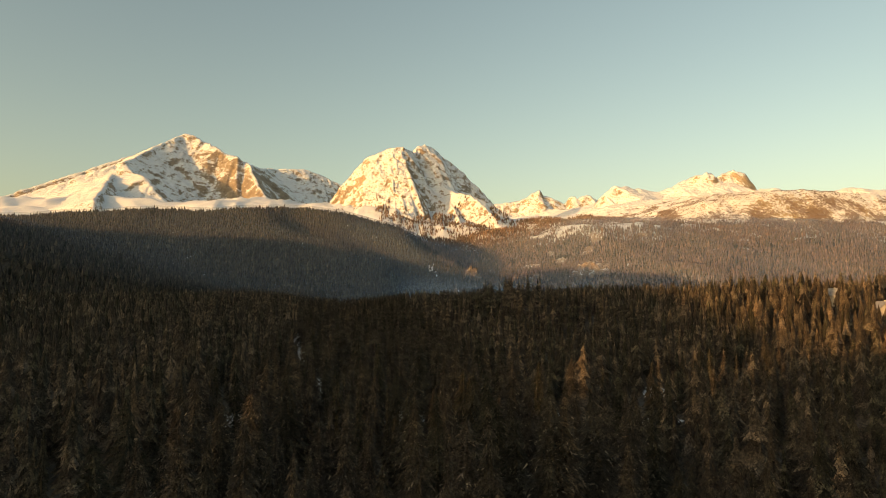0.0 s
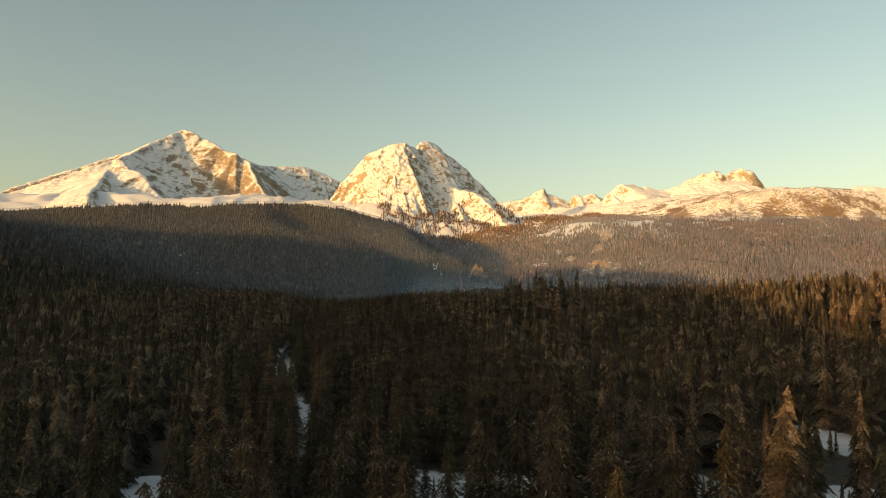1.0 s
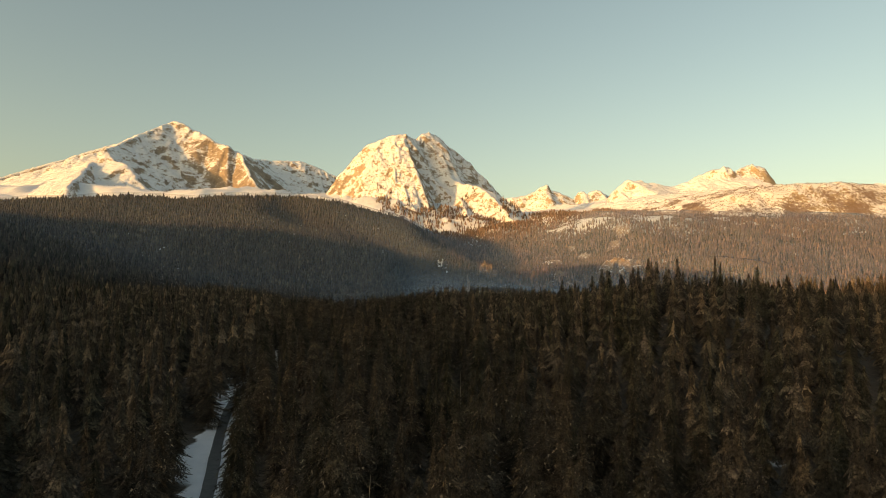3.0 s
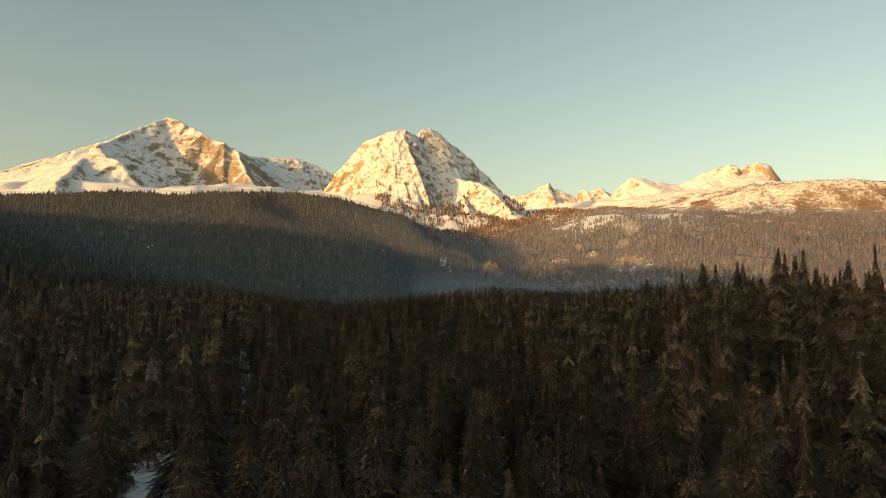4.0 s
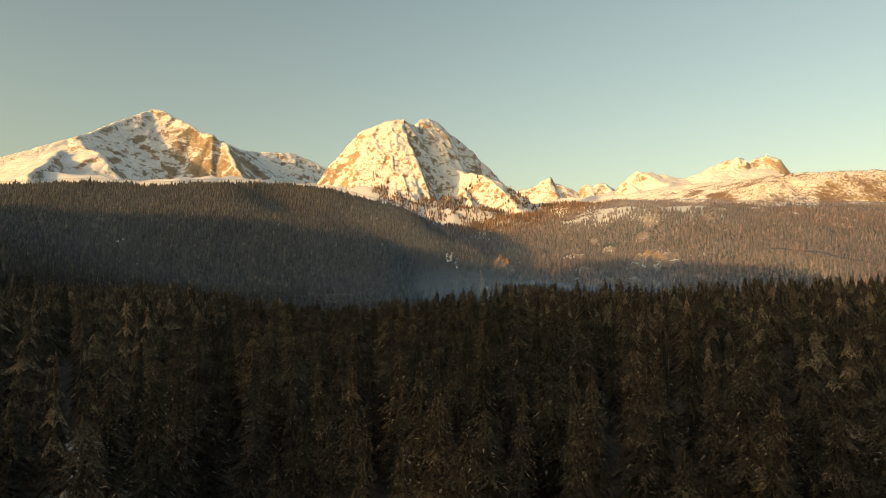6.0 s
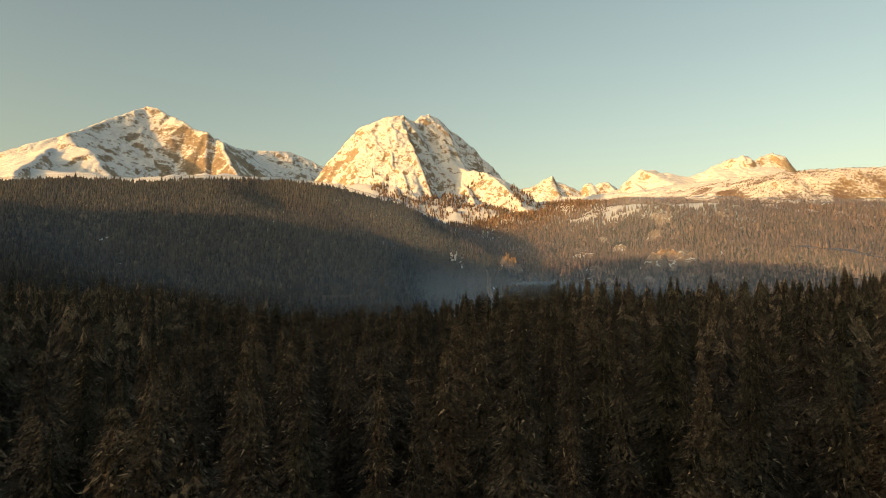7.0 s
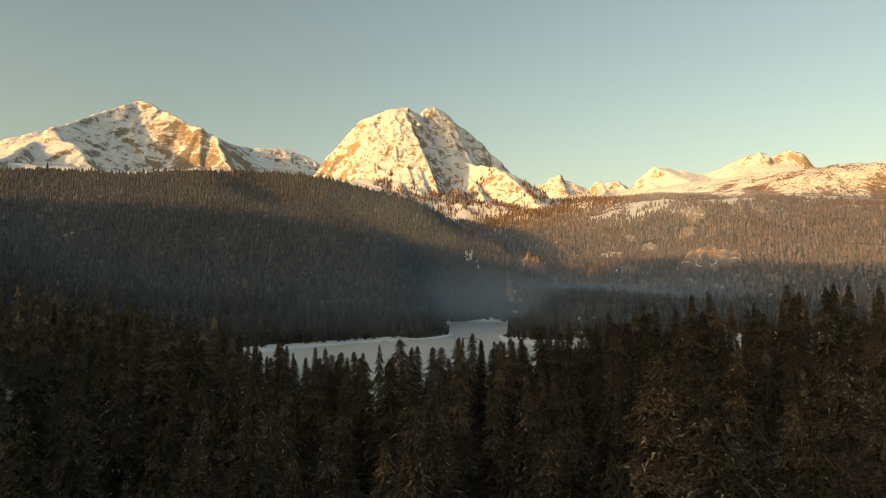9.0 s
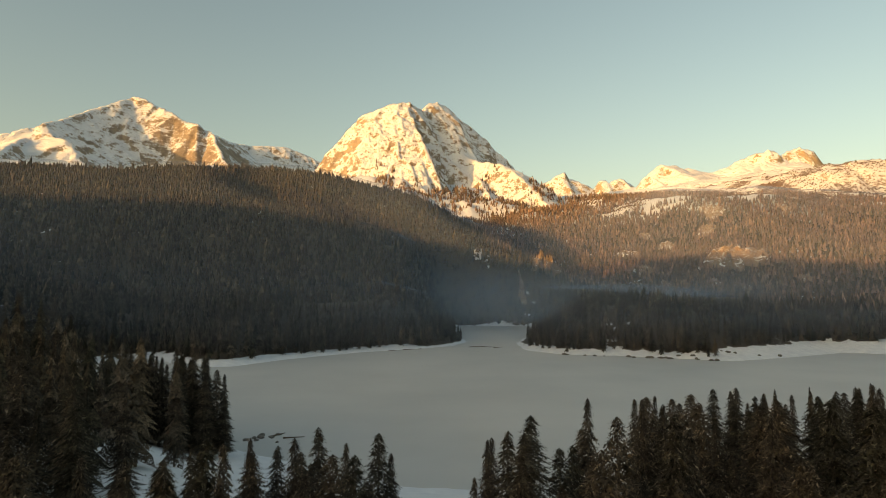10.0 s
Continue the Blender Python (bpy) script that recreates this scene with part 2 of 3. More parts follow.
def mesh_of(name, verts, faces, mats, smooth_=False, index=None):
    """A mesh from arrays: verts n x 3, faces n x 3 or n x 4."""
    me = bpy.data.meshes.new(name)
    verts, faces = np.asarray(verts, np.float32), np.asarray(faces, np.int32)
    k = faces.shape[1]
    me.vertices.add(len(verts))
    me.vertices.foreach_set("co", verts.ravel())
    me.loops.add(faces.size)
    me.loops.foreach_set("vertex_index", faces.ravel())
    me.polygons.add(len(faces))
    me.polygons.foreach_set("loop_start", np.arange(0, faces.size, k, dtype=np.int32))
    me.polygons.foreach_set("loop_total", np.full(len(faces), k, np.int32))
    if index is not None:
        me.polygons.foreach_set("material_index", np.asarray(index, np.int32))
    me.polygons.foreach_set("use_smooth", np.full(len(faces), smooth_))
    for m in mats:
        me.materials.append(m)
    me.update(calc_edges=True)
    return me


def sheet(name, xs, ys, height, mat, cover=None):
    gx, gy = np.meshgrid(xs, ys)
    gz = height(gx, gy)
    verts = np.stack([gx, gy, gz], -1).reshape(-1, 3)
    nx, ny = len(xs), len(ys)
    i = (np.arange(ny - 1)[:, None] * nx + np.arange(nx - 1)[None]).ravel()
    me = mesh_of(name, verts, np.stack([i, i + 1, i + nx + 1, i + nx], 1), [mat], True)
    if cover is not None:
        me.attributes.new("snow_cover", "FLOAT", "POINT").data.foreach_set("value", cover(gx, gy, gz).ravel().astype(np.float32))
    return new(name, me)


def spaced(stops):
    """Coordinates from (from, to, step) stretches."""
    out = [np.arange(a, b, s) for a, b, s in stops]
    return np.concatenate(out + [[stops[-1][1]]])


# ------------------------------------------------------------------ ground and lake
gx = spaced([(-2600, -900, 100), (-900, -300, 12), (-300, -60, 6), (-60, 120, 3.2), (120, 420, 6), (420, 1000, 12), (1000, 2800, 60)])
gy = spaced([(-1600, -60, 70), (-60, 400, 5), (400, 530, 3), (530, 720, 4), (720, 1300, 9), (1300, 1700, 12), (1700, 2700, 50)])


def snow_cover(x, y, z):
    """How much snow lies open: under the trees little, on shores, tracks, clearings and high ground all."""
    c = 0.12 + 0.25 * smooth(rough(x, y, 40, 3, 51), 0.1, 0.8)
    d = outside(x, y, LAKE)
    c = np.maximum(c, 1.0 - smooth(d, np.where(y > 700, 1, 5), np.where(y > 700, 5, 12)))
    c = np.maximum(c, (1.0 - smooth(d, np.where(x > 205, 13, 11), np.where(x > 205, 18, 17))) * smooth(x, 150, 165) * smooth(y, 590, 605) * (1 - smooth(y, 690, 720)))
    c = np.maximum(c, 0.8 * smooth(y, 422, 430) * (1 - smooth(y, 480, 520)) * (1 - smooth(np.abs(x), 34, 46)))
    c = np.maximum(c, 1.0 - smooth(along(x, y, ROAD), 2.2, 3.6))
    for cx, cy, cr in CLEARINGS:
        c = np.maximum(c, 1.0 - smooth(np.hypot(x - cx, y - cy), cr, cr + 2))
    c = np.maximum(c, smooth(z + 25 * rough(x, y, 90, 4, 53), 100, 135) * smooth(x, 30, 130))
    c = np.maximum(c, smooth(y, 1215, 1260))
    c = np.maximum(c, 1.1 * smooth(rough(x, y, 45, 4, 55) * smooth(z, 25, 60), 0.55, 0.75) * (0.45 + 0.55 * smooth(x, 40, 160)) * smooth(y, 820, 900))
    return c


ground = tagged(sheet("ground", gx, gy, ground_height, FLOOR, snow_cover), "snowy forest floor rising to wooded slopes", "ground", kind="structure")

ice = sheet("water", spaced([(-140, 360, 10)]), spaced([(440, 920, 10)]), lambda x, y: np.zeros_like(x) - 0.05, ICE)
tagged(ice, "frozen lake under grey snow-dusted ice", "lake", kind="structure")

# hill behind the camera, which keeps the valley in shade
us = spaced([(-2200, -1100, 40), (-1100, -300, 12), (-300, -80, 6), (-80, -20, 1), (-20, 100, 6), (100, 900, 40)])
top = np.interp(us, [-2200, -1010, -938, -912, -880, -857, -835, -806, -735, -716, -698, -680, -635, -585, -548, -513, -453, -300, -180, -154, -120, -89, -68, -55, -53, -51, -49, -22, 40, 900],
                [156, 148, 150, 156, 160, 162, 162, 157, 149, 141, 144, 170, 176, 175, 170, 166, 160, 100, 72, 66, 57, 47, 43, 39, 23, 23, 38, 38, 34, 0])
rows_ = []
for v, f in ((-900, 0.0), (-560, 0.75), (-500, 1.0), (-440, 0.7), (-260, 0.0)):
    lift = 500 * math.tan(SUN_HIGH)
    z = (top + lift) * f - 5
    rows_.append(np.stack([us * math.cos(SUN_WAY) + v * math.sin(SUN_WAY), -us * math.sin(SUN_WAY) + v * math.cos(SUN_WAY), z], -1))
hv = np.concatenate(rows_)
i = (np.arange(4)[:, None] * len(us) + np.arange(len(us) - 1)[None]).ravel()
hill = new("backdrop", mesh_of("backdrop", hv, np.stack([i, i + 1, i + len(us) + 1, i + len(us)], 1), [FLOOR], True))
tagged(hill, "wooded hill across the valley", "hill", kind="structure")

# ------------------------------------------------------------------ mountains


def spine_height(x, y, spines):
    """The highest of the flanks that fall away from crest lines: (fall on the left of the line, on its right, points)."""
    best = np.full(x.shape, -1e9)
    for left, right, pts in spines:
        for (ax, ay, az), (bx, by, bz) in zip(pts, pts[1:]):
            ux, uy = bx - ax, by - ay
            t = np.clip(((x - ax) * ux + (y - ay) * uy) / (ux ** 2 + uy ** 2), 0, 1)
            run, over = np.hypot(ux, uy), 0.0
            perp = (ux * (y - ay) - uy * (x - ax)) / run
            past = np.hypot(x - ax - t * ux, y - ay - t * uy) ** 2 - perp ** 2
            over = np.sqrt(np.maximum(past, 0))
            best = np.maximum(best, az + t * (bz - az) - np.where(perp > 0, left, right) * np.abs(perp) - 1.3 * over)
    return best


def mountain(name, label, xs, ys, spines, jag, size, seed, plain=0.3, mat=ROCK, bowl=None):
    def height(x, y):
        wx = x + 0.4 * size * rough(x, y, size, 3, seed + 50)
        wy = y + 0.4 * size * rough(x, y, size, 3, seed + 60)
        h = spine_height(x + 0.18 * (wx - x), y + 0.18 * (wy - y), spines)
        gy_, gx_ = np.gradient(h, ys, xs)
        steep = smooth(np.hypot(gx_, gy_), 0.5, 1.1)
        if bowl:  # a snow-filled hollow: x, y, half width, half depth, metres
            sunk = hump(x, y, *bowl[:4])
            h = h - bowl[4] * sunk
            steep = steep * (1 - 0.8 * smooth(sunk, 0.15, 0.6))
        h = h + 0.65 * jag * (plain + (1 - plain) * steep) * (crags(wx, wy, size, 5, seed) - 1.42)
        h = h + 0.3 * jag * (plain + (1 - plain) * steep) * (crags(x + 0.3 * h, y, size * 0.3, 4, seed + 9) - 1.2)
        rim = np.minimum.reduce([x - xs[0], xs[-1] - x, y - ys[0], ys[-1] - y])
        low = ground_height(x, y) - 10
        return low + (np.maximum(h, low) - low) * smooth(rim, 0, 90)
    return tagged(sheet(name, xs, ys, height, mat), label, "mountain", kind="structure")


mountain("mountain_west", "snowy mountain with a shaded cirque and sunlit cliffs", np.arange(-1400, 120, 4.2), np.arange(1330, 2560, 5.0), [
    (0.6, 0.5, [(-1330, 2520, 290), (-1071, 2400, 342), (-942, 2330, 372), (-818, 2260, 404), (-727, 2205, 432), (-620, 2090, 470)]),
    (0.5, 0.8, [(-340, 1530, 170), (-417, 1600, 240), (-478, 1673, 300), (-490, 1690, 318), (-545, 1750, 342), (-581, 1800, 381), (-577, 1880, 411), (-561, 2000, 470), (-508, 2128, 541)]),
    (0.8, 0.95, [(-508, 2128, 541), (-475, 2115, 532), (-435, 2090, 508), (-380, 2050, 475)]),
    (0.8, 1.4, [(-380, 2050, 473), (-356, 2035, 458), (-326, 2015, 450), (-297, 2020, 428), (-273, 2130, 436)]),
    (0.8, 0.9, [(-273, 2130, 434), (-270, 2380, 482), (-143, 2450, 496), (-74, 2460, 474), (-13, 2450, 443), (90, 2420, 380)]),
    (0.5, 0.33, [(-1300, 1640, 120), (-900, 1720, 232), (-600, 1790, 352)]),
    (1.3, 1.4, [(-297, 2020, 438), (-262, 1945, 372), (-222, 1860, 308), (-203, 1790, 255)])], 12, 52, 5, 0.4, ROCK_WEST)

mountain("mountain_middle", "steep snowy rock peak lit by low sun", np.arange(-200, 560, 2.3), np.arange(1240, 1790, 2.5), [
    (1.0, 1.15, [(-84, 1540, 205), (-36, 1540, 236), (-10, 1540, 254), (5, 1540, 276), (25, 1545, 320), (48, 1550, 350), (82, 1550, 369), (116, 1550, 385), (146, 1552, 392), (178, 1590, 389)]),
    (1.0, 0.8, [(178, 1590, 389), (192, 1605, 409), (212, 1620, 414), (233, 1630, 412), (255, 1640, 392), (311, 1640, 352), (352, 1625, 308), (360, 1590, 225), (399, 1560, 212), (446, 1500, 196)]),
    (1.9, 1.1, [(146, 1552, 392), (150, 1520, 356), (152, 1490, 325), (163, 1450, 284)]),
    (1.7, 1.0, [(163, 1450, 284), (129, 1425, 248), (136, 1390, 211), (172, 1330, 157)]),
    (1.3, 1.25, [(82, 1550, 369), (84, 1500, 312), (78, 1440, 238)]),
    (0.5, 0.5, [(-250, 1500, 216), (60, 1440, 212), (136, 1395, 200)])], 10, 40, 15, 0.35, ROCK, (283, 1532, 88, 62, 56))

mountain("mountain_east", "long snowy mountain with rounded rocky summits", np.arange(440, 2000, 4.6), np.arange(1180, 2420, 5.0), [
    (0.6, 0.5, [(760, 1950, 255), (809, 1950, 303), (846, 1950, 345), (888, 1960, 376), (973, 1980, 373), (1049, 1980, 363), (1120, 1970, 390), (1215, 1965, 405),
           (1310, 1960, 408), (1370, 1950, 370), (1464, 1930, 376), (1578, 1900, 352), (1667, 1850, 370), (1990, 1800, 350)]),
    (1.2, 1.1, [(1120, 1970, 392), (1180, 1966, 418), (1215, 1965, 431), (1240, 1962, 427), (1258, 1962, 414)]),
    (1.5, 1.6, [(1262, 1962, 420), (1290, 1960, 437), (1318, 1960, 442), (1352, 1955, 430)]),
    (1.3, 1.2, [(551, 2250, 350), (640, 2250, 360), (689, 2250, 388), (708, 2250, 404), (725, 2250, 405), (742, 2250, 386), (780, 2250, 372), (822, 2250, 354), (840, 2250, 382), (862, 2250, 384), (874, 2250, 374), (890, 2250, 386), (926, 2250, 390), (962, 2250, 362)]),
    (-0.12, 0.42, [(540, 1245, 135), (589, 1250, 156), (676, 1260, 186), (747, 1260, 214), (859, 1250, 240), (1020, 1200, 246), (1300, 1200, 235)]),
    (0.4, 0.4, [(747, 1260, 199), (900, 1500, 245), (1120, 1800, 320)])], 15, 70, 25, 0.6, ROCK_EAST)

# ------------------------------------------------------------------ trees


def spruce_shape(tiers, sides, sprays, seed, radius=0.24, bare=0.05):
    """A spruce one metre high: ragged overlapping tiers of boughs with hanging sprays at their rims, and a tapered stem."""
    rng = np.random.default_rng(seed)
    v, f, mi = [], [], []
    bulge = rng.uniform(0.7, 1.0)
    rims = []
    for k in range(tiers):
        q = 1 - k / tiers
        step = 1.3 * q ** 0.3 * (0.965 - bare) / tiers
        h = bare + (0.965 - bare) * (1 - q ** 1.3) + step * rng.uniform(-0.25, 0.25)
        wide = radius * (1 - h) ** bulge * min(1.0, 0.72 + 1.5 * h) * rng.uniform(0.82, 1.14) + 0.004
        n, a0 = len(v), rng.uniform(0, 6.28)
        up = min(h + 1.75 * step, 0.99)
        for q in range(sides):
            a = a0 + 6.2832 * (q + rng.uniform(-0.25, 0.25)) / sides
            out = q % 2 or sides < 8
            r = wide * (rng.uniform(0.85, 1.25) if out else rng.uniform(0.42, 0.68))
            z = h - step * (rng.uniform(0.1, 0.8) if out else rng.uniform(-0.4, 0.1))
            v.append((r * math.cos(a), r * math.sin(a), z))
            if out:
                rims.append((a, r, z, up))
        v.append((0.1 * wide * math.cos(a0), 0.1 * wide * math.sin(a0), up))
        f += [(n + q, n + (q + 1) % sides, n + sides) for q in range(sides)]
    mi += [0] * len(f)
    for k in range(sprays):
        a, r, z, up = rims[int(len(rims) * (k + 0.5) / sprays)]
        t = 1.05 - 0.7 * rng.uniform(0, 1) ** 1.2
        a += rng.uniform(-0.8, 0.8) * t * 6.2832 / sides
        size = min(max(0.26 * r, 0.009), 0.06 if sprays < 100 else 0.028 if sprays < 1000 else 0.018) * rng.uniform(0.6, 1.35)
        yaw = a + rng.uniform(-0.9, 0.9)
        bx, by, bz = r * t * math.cos(a), r * t * math.sin(a), z + (up - z) * (1 - t) + 0.004
        w = size * rng.uniform(0.14, 0.26)
        cx, cy = -math.sin(yaw) * w, math.cos(yaw) * w
        drop, tilt = size * rng.uniform(-0.15, 1.0), rng.uniform(-0.4, 0.4) * w
        n = len(v)
        v += [(bx + cx, by + cy, bz + tilt), (bx - cx, by - cy, bz - tilt), (bx + math.cos(yaw) * size, by + math.sin(yaw) * size, bz - drop)]
        f.append((n, n + 1, n + 2))
        mi.append(2)
    n = len(v)
    for a in (0, 2.094, 4.189):
        v.append((0.012 * math.cos(a), 0.012 * math.sin(a), -0.05))
    v.append((0, 0, 1.0))
    f += [(n, n + 1, n + 3), (n + 1, n + 2, n + 3), (n + 2, n, n + 3)]
    mi += [1, 1, 1]
    return np.array(v), np.array(f), np.array(mi)


def cone_shape(seed):
    """A far spruce: two ragged skirts."""
    rng = np.random.default_rng(seed)
    v, f = [], []
    for z0, z1, r in ((0.0, 0.6, 0.25), (0.25, 0.82, 0.19), (0.52, 1.0, 0.12)):
        n, sides = len(v), 4
        a0 = rng.uniform(0, 3)
        for s in range(sides):
            a, q = a0 + 6.2832 * s / sides, r * rng.uniform(0.75, 1.2)
            v.append((q * math.cos(a), q * math.sin(a), z0 + rng.uniform(-0.05, 0.08)))
        v.append((0, 0, z1))
        f += [(n + s, n + (s + 1) % sides, n + sides) for s in range(sides)]
    return np.array(v), np.array(f), np.zeros(len(f), int)


def plant(name, label, shapes, spots, mats, seed):
    """One mesh of many trees. spots: x, y, z, height."""
    rng = np.random.default_rng(seed)
    which = rng.integers(0, len(shapes), len(spots))
    vs, fs, ms, tones, base = [], [], [], [], 0
    for k, (v, f, mi) in enumerate(shapes):
        p = spots[which == k]
        if not len(p):
            continue
        a, tall, fat = rng.uniform(0, 6.28, len(p)), p[:, 3], p[:, 3] * rng.uniform(0.8, 1.25, len(p))
        lean = rng.normal(0, 0.015, (len(p), 2))
        x = (v[None, :, 0] * np.cos(a)[:, None] - v[None, :, 1] * np.sin(a)[:, None]) * fat[:, None] + lean[:, :1] * v[None, :, 2] * tall[:, None]
        y = (v[None, :, 0] * np.sin(a)[:, None] + v[None, :, 1] * np.cos(a)[:, None]) * fat[:, None] + lean[:, 1:] * v[None, :, 2] * tall[:, None]
        z = v[None, :, 2] * tall[:, None]
        vs.append(np.stack([x + p[:, :1], y + p[:, 1:2], z + p[:, 2:3]], -1).reshape(-1, 3))
        fs.append((f[None] + (np.arange(len(p)) * len(v))[:, None, None]).reshape(-1, 3) + base)
        ms.append(np.tile(mi, len(p)))
        tones.append(np.repeat(rng.random(len(p)), len(v)))
        base += len(p) * len(v)
    me = mesh_of(name, np.concatenate(vs), np.concatenate(fs), mats, False, np.concatenate(ms))
    me.attributes.new("tone", "FLOAT", "POINT").data.foreach_set("value", np.concatenate(tones).astype(np.float32))
    return tagged(new(name, me), label, "forest", kind="stuff")


def scatter(x0, x1, y0, y1, step, seed):
    rng = np.random.default_rng(seed)
    gx, gy = np.meshgrid(np.arange(x0, x1, step), np.arange(y0, y1, step))
    return gx.ravel() + rng.uniform(-0.45, 0.45, gx.size) * step, gy.ravel() + rng.uniform(-0.45, 0.45, gx.size) * step


rng = np.random.default_rng(4)
x, y = scatter(-330, 520, 8, 790, 3.9, 1)
ex, ey = scatter(-13, 40, 402, 436, 4.2, 31)
x, y = np.concatenate([x, ex]), np.concatenate([y, ey])
d = outside(x, y, LAKE)
keep = (x > -0.57 * (y + 15) - 18) & (x < 0.93 * (y + 15) + 18) & (d > 5 + 3 * rough(x, y, 25, 2, 77)) & (along(x, y, ROAD) > np.interp(y, [148, 152, 194, 198, 250, 254, 268, 272], [1.2, 2.3, 2.3, 1.3, 1.3, 1.6, 1.6, 1.0]))
for cx, cy, cr in CLEARINGS:
    keep &= np.hypot(x - cx, y - cy) > cr
for hx, hy in ((183, 235), (172, 200), (153, 160)):
    keep &= (np.hypot(x - hx, y - hy) > 4.5) & (np.hypot(x - hx * 0.965, y - hy * 0.965) > 4.5)
# the woods stop short of the near shore, with a gap down to the beach and a wooded cape beyond
edge = np.interp(x, [-60, -16, -14, 3, 7, 20, 50, 100, 200, 300], [600, 600, 421, 421, 420, 430, 440, 445, 470, 520])
keep &= (y < edge) | (y > 600)
keep &= ~((np.abs(x - 5.4) < 2.1) & (y > 404) & (y < 480))
keep &= ~((x < -13) & (x > -26) & (y > 444 + 1.5 * (x + 26)) & (y < 488)) & ~((x > -16.5) & (y > 470) & (y < 600) & (x < 60))
keep &= (y < 470) | (d < 60)
keep &= ~((x > 160) & (y > 600) & (d < 15)) & ~((x > 212) & (y > 600)) & ~((x < -35) & (y > 545) & (y < 600))
keep &= (y < 330) | (x < 0.93 * (y - 230) + 60)
near_path = (x > -22) & (x < 38) & (y < 450)
keep &= rng.random(len(x)) < np.where(near_path, 0.97, 0.9)
x, y = x[keep], y[keep]
z = ground_height(x, y) - 0.1
tall = np.clip(10.0 * np.exp(rng.normal(0, 0.17, len(x))) * (1 + 0.1 * rough(x, y, 30, 2, 8)), 5, 13)
tall = np.where(np.abs(x) < 35, np.minimum(tall, 22.8 + 0.08 * np.abs(x) - z), tall)
tall = np.where((x > 24) & (x < 140) & (y > 394) & (y < 460), 1.1 * tall, tall)
cap = 27.3 - np.where(x < 5, 0.21, 0.165) * (y - 385) + rng.uniform(-1.0, 0.4, len(x))
tall = np.where((y > 396) & (y < 470) & (x > -13) & (x < 0.9 * (y - 385) + 4), np.minimum(tall, cap - z), tall)
for cx, cy, cr in CLEARINGS:
    run = cy - y
    sight = (run > 0) & (run < 22) & (np.abs(x - cx * (1 - run / (cy - 35))) < 0.75 * cr)
    tall = np.where(sight, np.minimum(tall, 0.36 * run + 0.5), tall)
tall = np.where((x > 90) & (y > 600), 0.82 * tall, tall)
tall = np.where((x < -14) & (x > -75) & (y > 484) & (y < 545), np.clip(1.42 * tall, 11, 16), tall)
big = tall > 2.4
x, y, z, tall = x[big], y[big], z[big], tall[big]
spots = np.stack([x, y, z, tall], 1)
close = ((x > -17) & (x < 29) & (y < 450)) | ((x > -30) & (x < 62) & (y > 390) & (y < 440))
shore = ((x > -16) & (x < 36) & (y > 401) & (y < 450)) | ((x > -34) & (x < -14) & (y > 486) & (y < 512))
close &= ~shore
middle = ~close & ~shore & (x > -65) & (x < 105) & (y < 520)
SHAPES_A = [spruce_shape(24, 16, 560, s, r) for s, r in ((1, 0.17), (2, 0.2), (3, 0.24), (4, 0.145), (8, 0.18), (9, 0.21))]
SHAPES_M = [spruce_shape(15, 8, 60, s, r) for s, r in ((11, 0.18), (12, 0.2), (13, 0.23), (14, 0.155))]
SHAPES_B = [spruce_shape(8, 6, 6, s, r) for s, r in ((5, 0.18), (6, 0.22), (7, 0.2))]
SHAPES_C = [cone_shape(s) for s in range(6)]
plant("spruce_forest", "dense dark spruce forest under the flight path", SHAPES_A, spots[close], [NEEDLE, BARK, SPRAY], 2)
plant("spruce_forest", "dense dark spruce forest beside the flight path", SHAPES_M, spots[middle], [NEEDLE_MID, BARK, SPRAY], 6)
rest, across = ~close & ~middle & ~shore & (y < 600), y >= 600
plant("spruce_forest", "dense dark spruce forest round the lake", SHAPES_B, spots[rest], [NEEDLE_MID, BARK, SPRAY], 3)
SHAPES_D = [spruce_shape(9, 8, 0, s, r, 0.04) for s, r in ((21, 0.18), (22, 0.23), (23, 0.21), (24, 0.17))]
plant("shore_forest", "spruce forest along the far lake shore", SHAPES_D, spots[across], [NEEDLE_SHORE, BARK, NEEDLE_SHORE], 4)


def part(name, mesh, parent, label=""):
    ob = new(name, mesh)
    ob.parent = parent
    return tagged(ob, label)


def spruce_parts(seed, radius, bare):
    """A single spruce, ten metres high, on an empty at its foot."""
    v, f, mi = spruce_shape(28, 18, 1600, seed, radius, bare)
    tree = new("spruce_tree")
    v, n = v * 10, len(v) - 4
    crown = mesh_of("crown", v[:n], f[mi != 1], [NEEDLE, SPRAY], False, mi[mi != 1] // 2)
    crown.attributes.new("tone", "FLOAT", "POINT").data.foreach_set("value", np.full(n, (seed * 0.37) % 0.9, np.float32))
    part("crown", crown, tree, "dark green drooping boughs")
    ga, gz = np.meshgrid(np.linspace(0, 2 * np.pi, 8)[:-1], [-0.04, 0.02, 0.3, 0.7, 0.965])
    r = np.interp(gz, [-0.04, 0.02, 0.3, 0.7, 0.965], [0.02, 0.015, 0.011, 0.005, 0.0005])
    tv = 10 * np.stack([r * np.cos(ga), r * np.sin(ga), gz], -1).reshape(-1, 3)
    i, j = (k.ravel() for k in np.meshgrid(np.arange(7), np.arange(4)))
    part("trunk", mesh_of("trunk", tv, np.stack([j * 7 + i, j * 7 + (i + 1) % 7, (j + 1) * 7 + (i + 1) % 7, (j + 1) * 7 + i], 1), [BARK], True), tree, "grey-brown scaly trunk")
    return tagged(tree, "tall dark green spruce near the frozen shore", "spruce tree", "spruces by the shore")


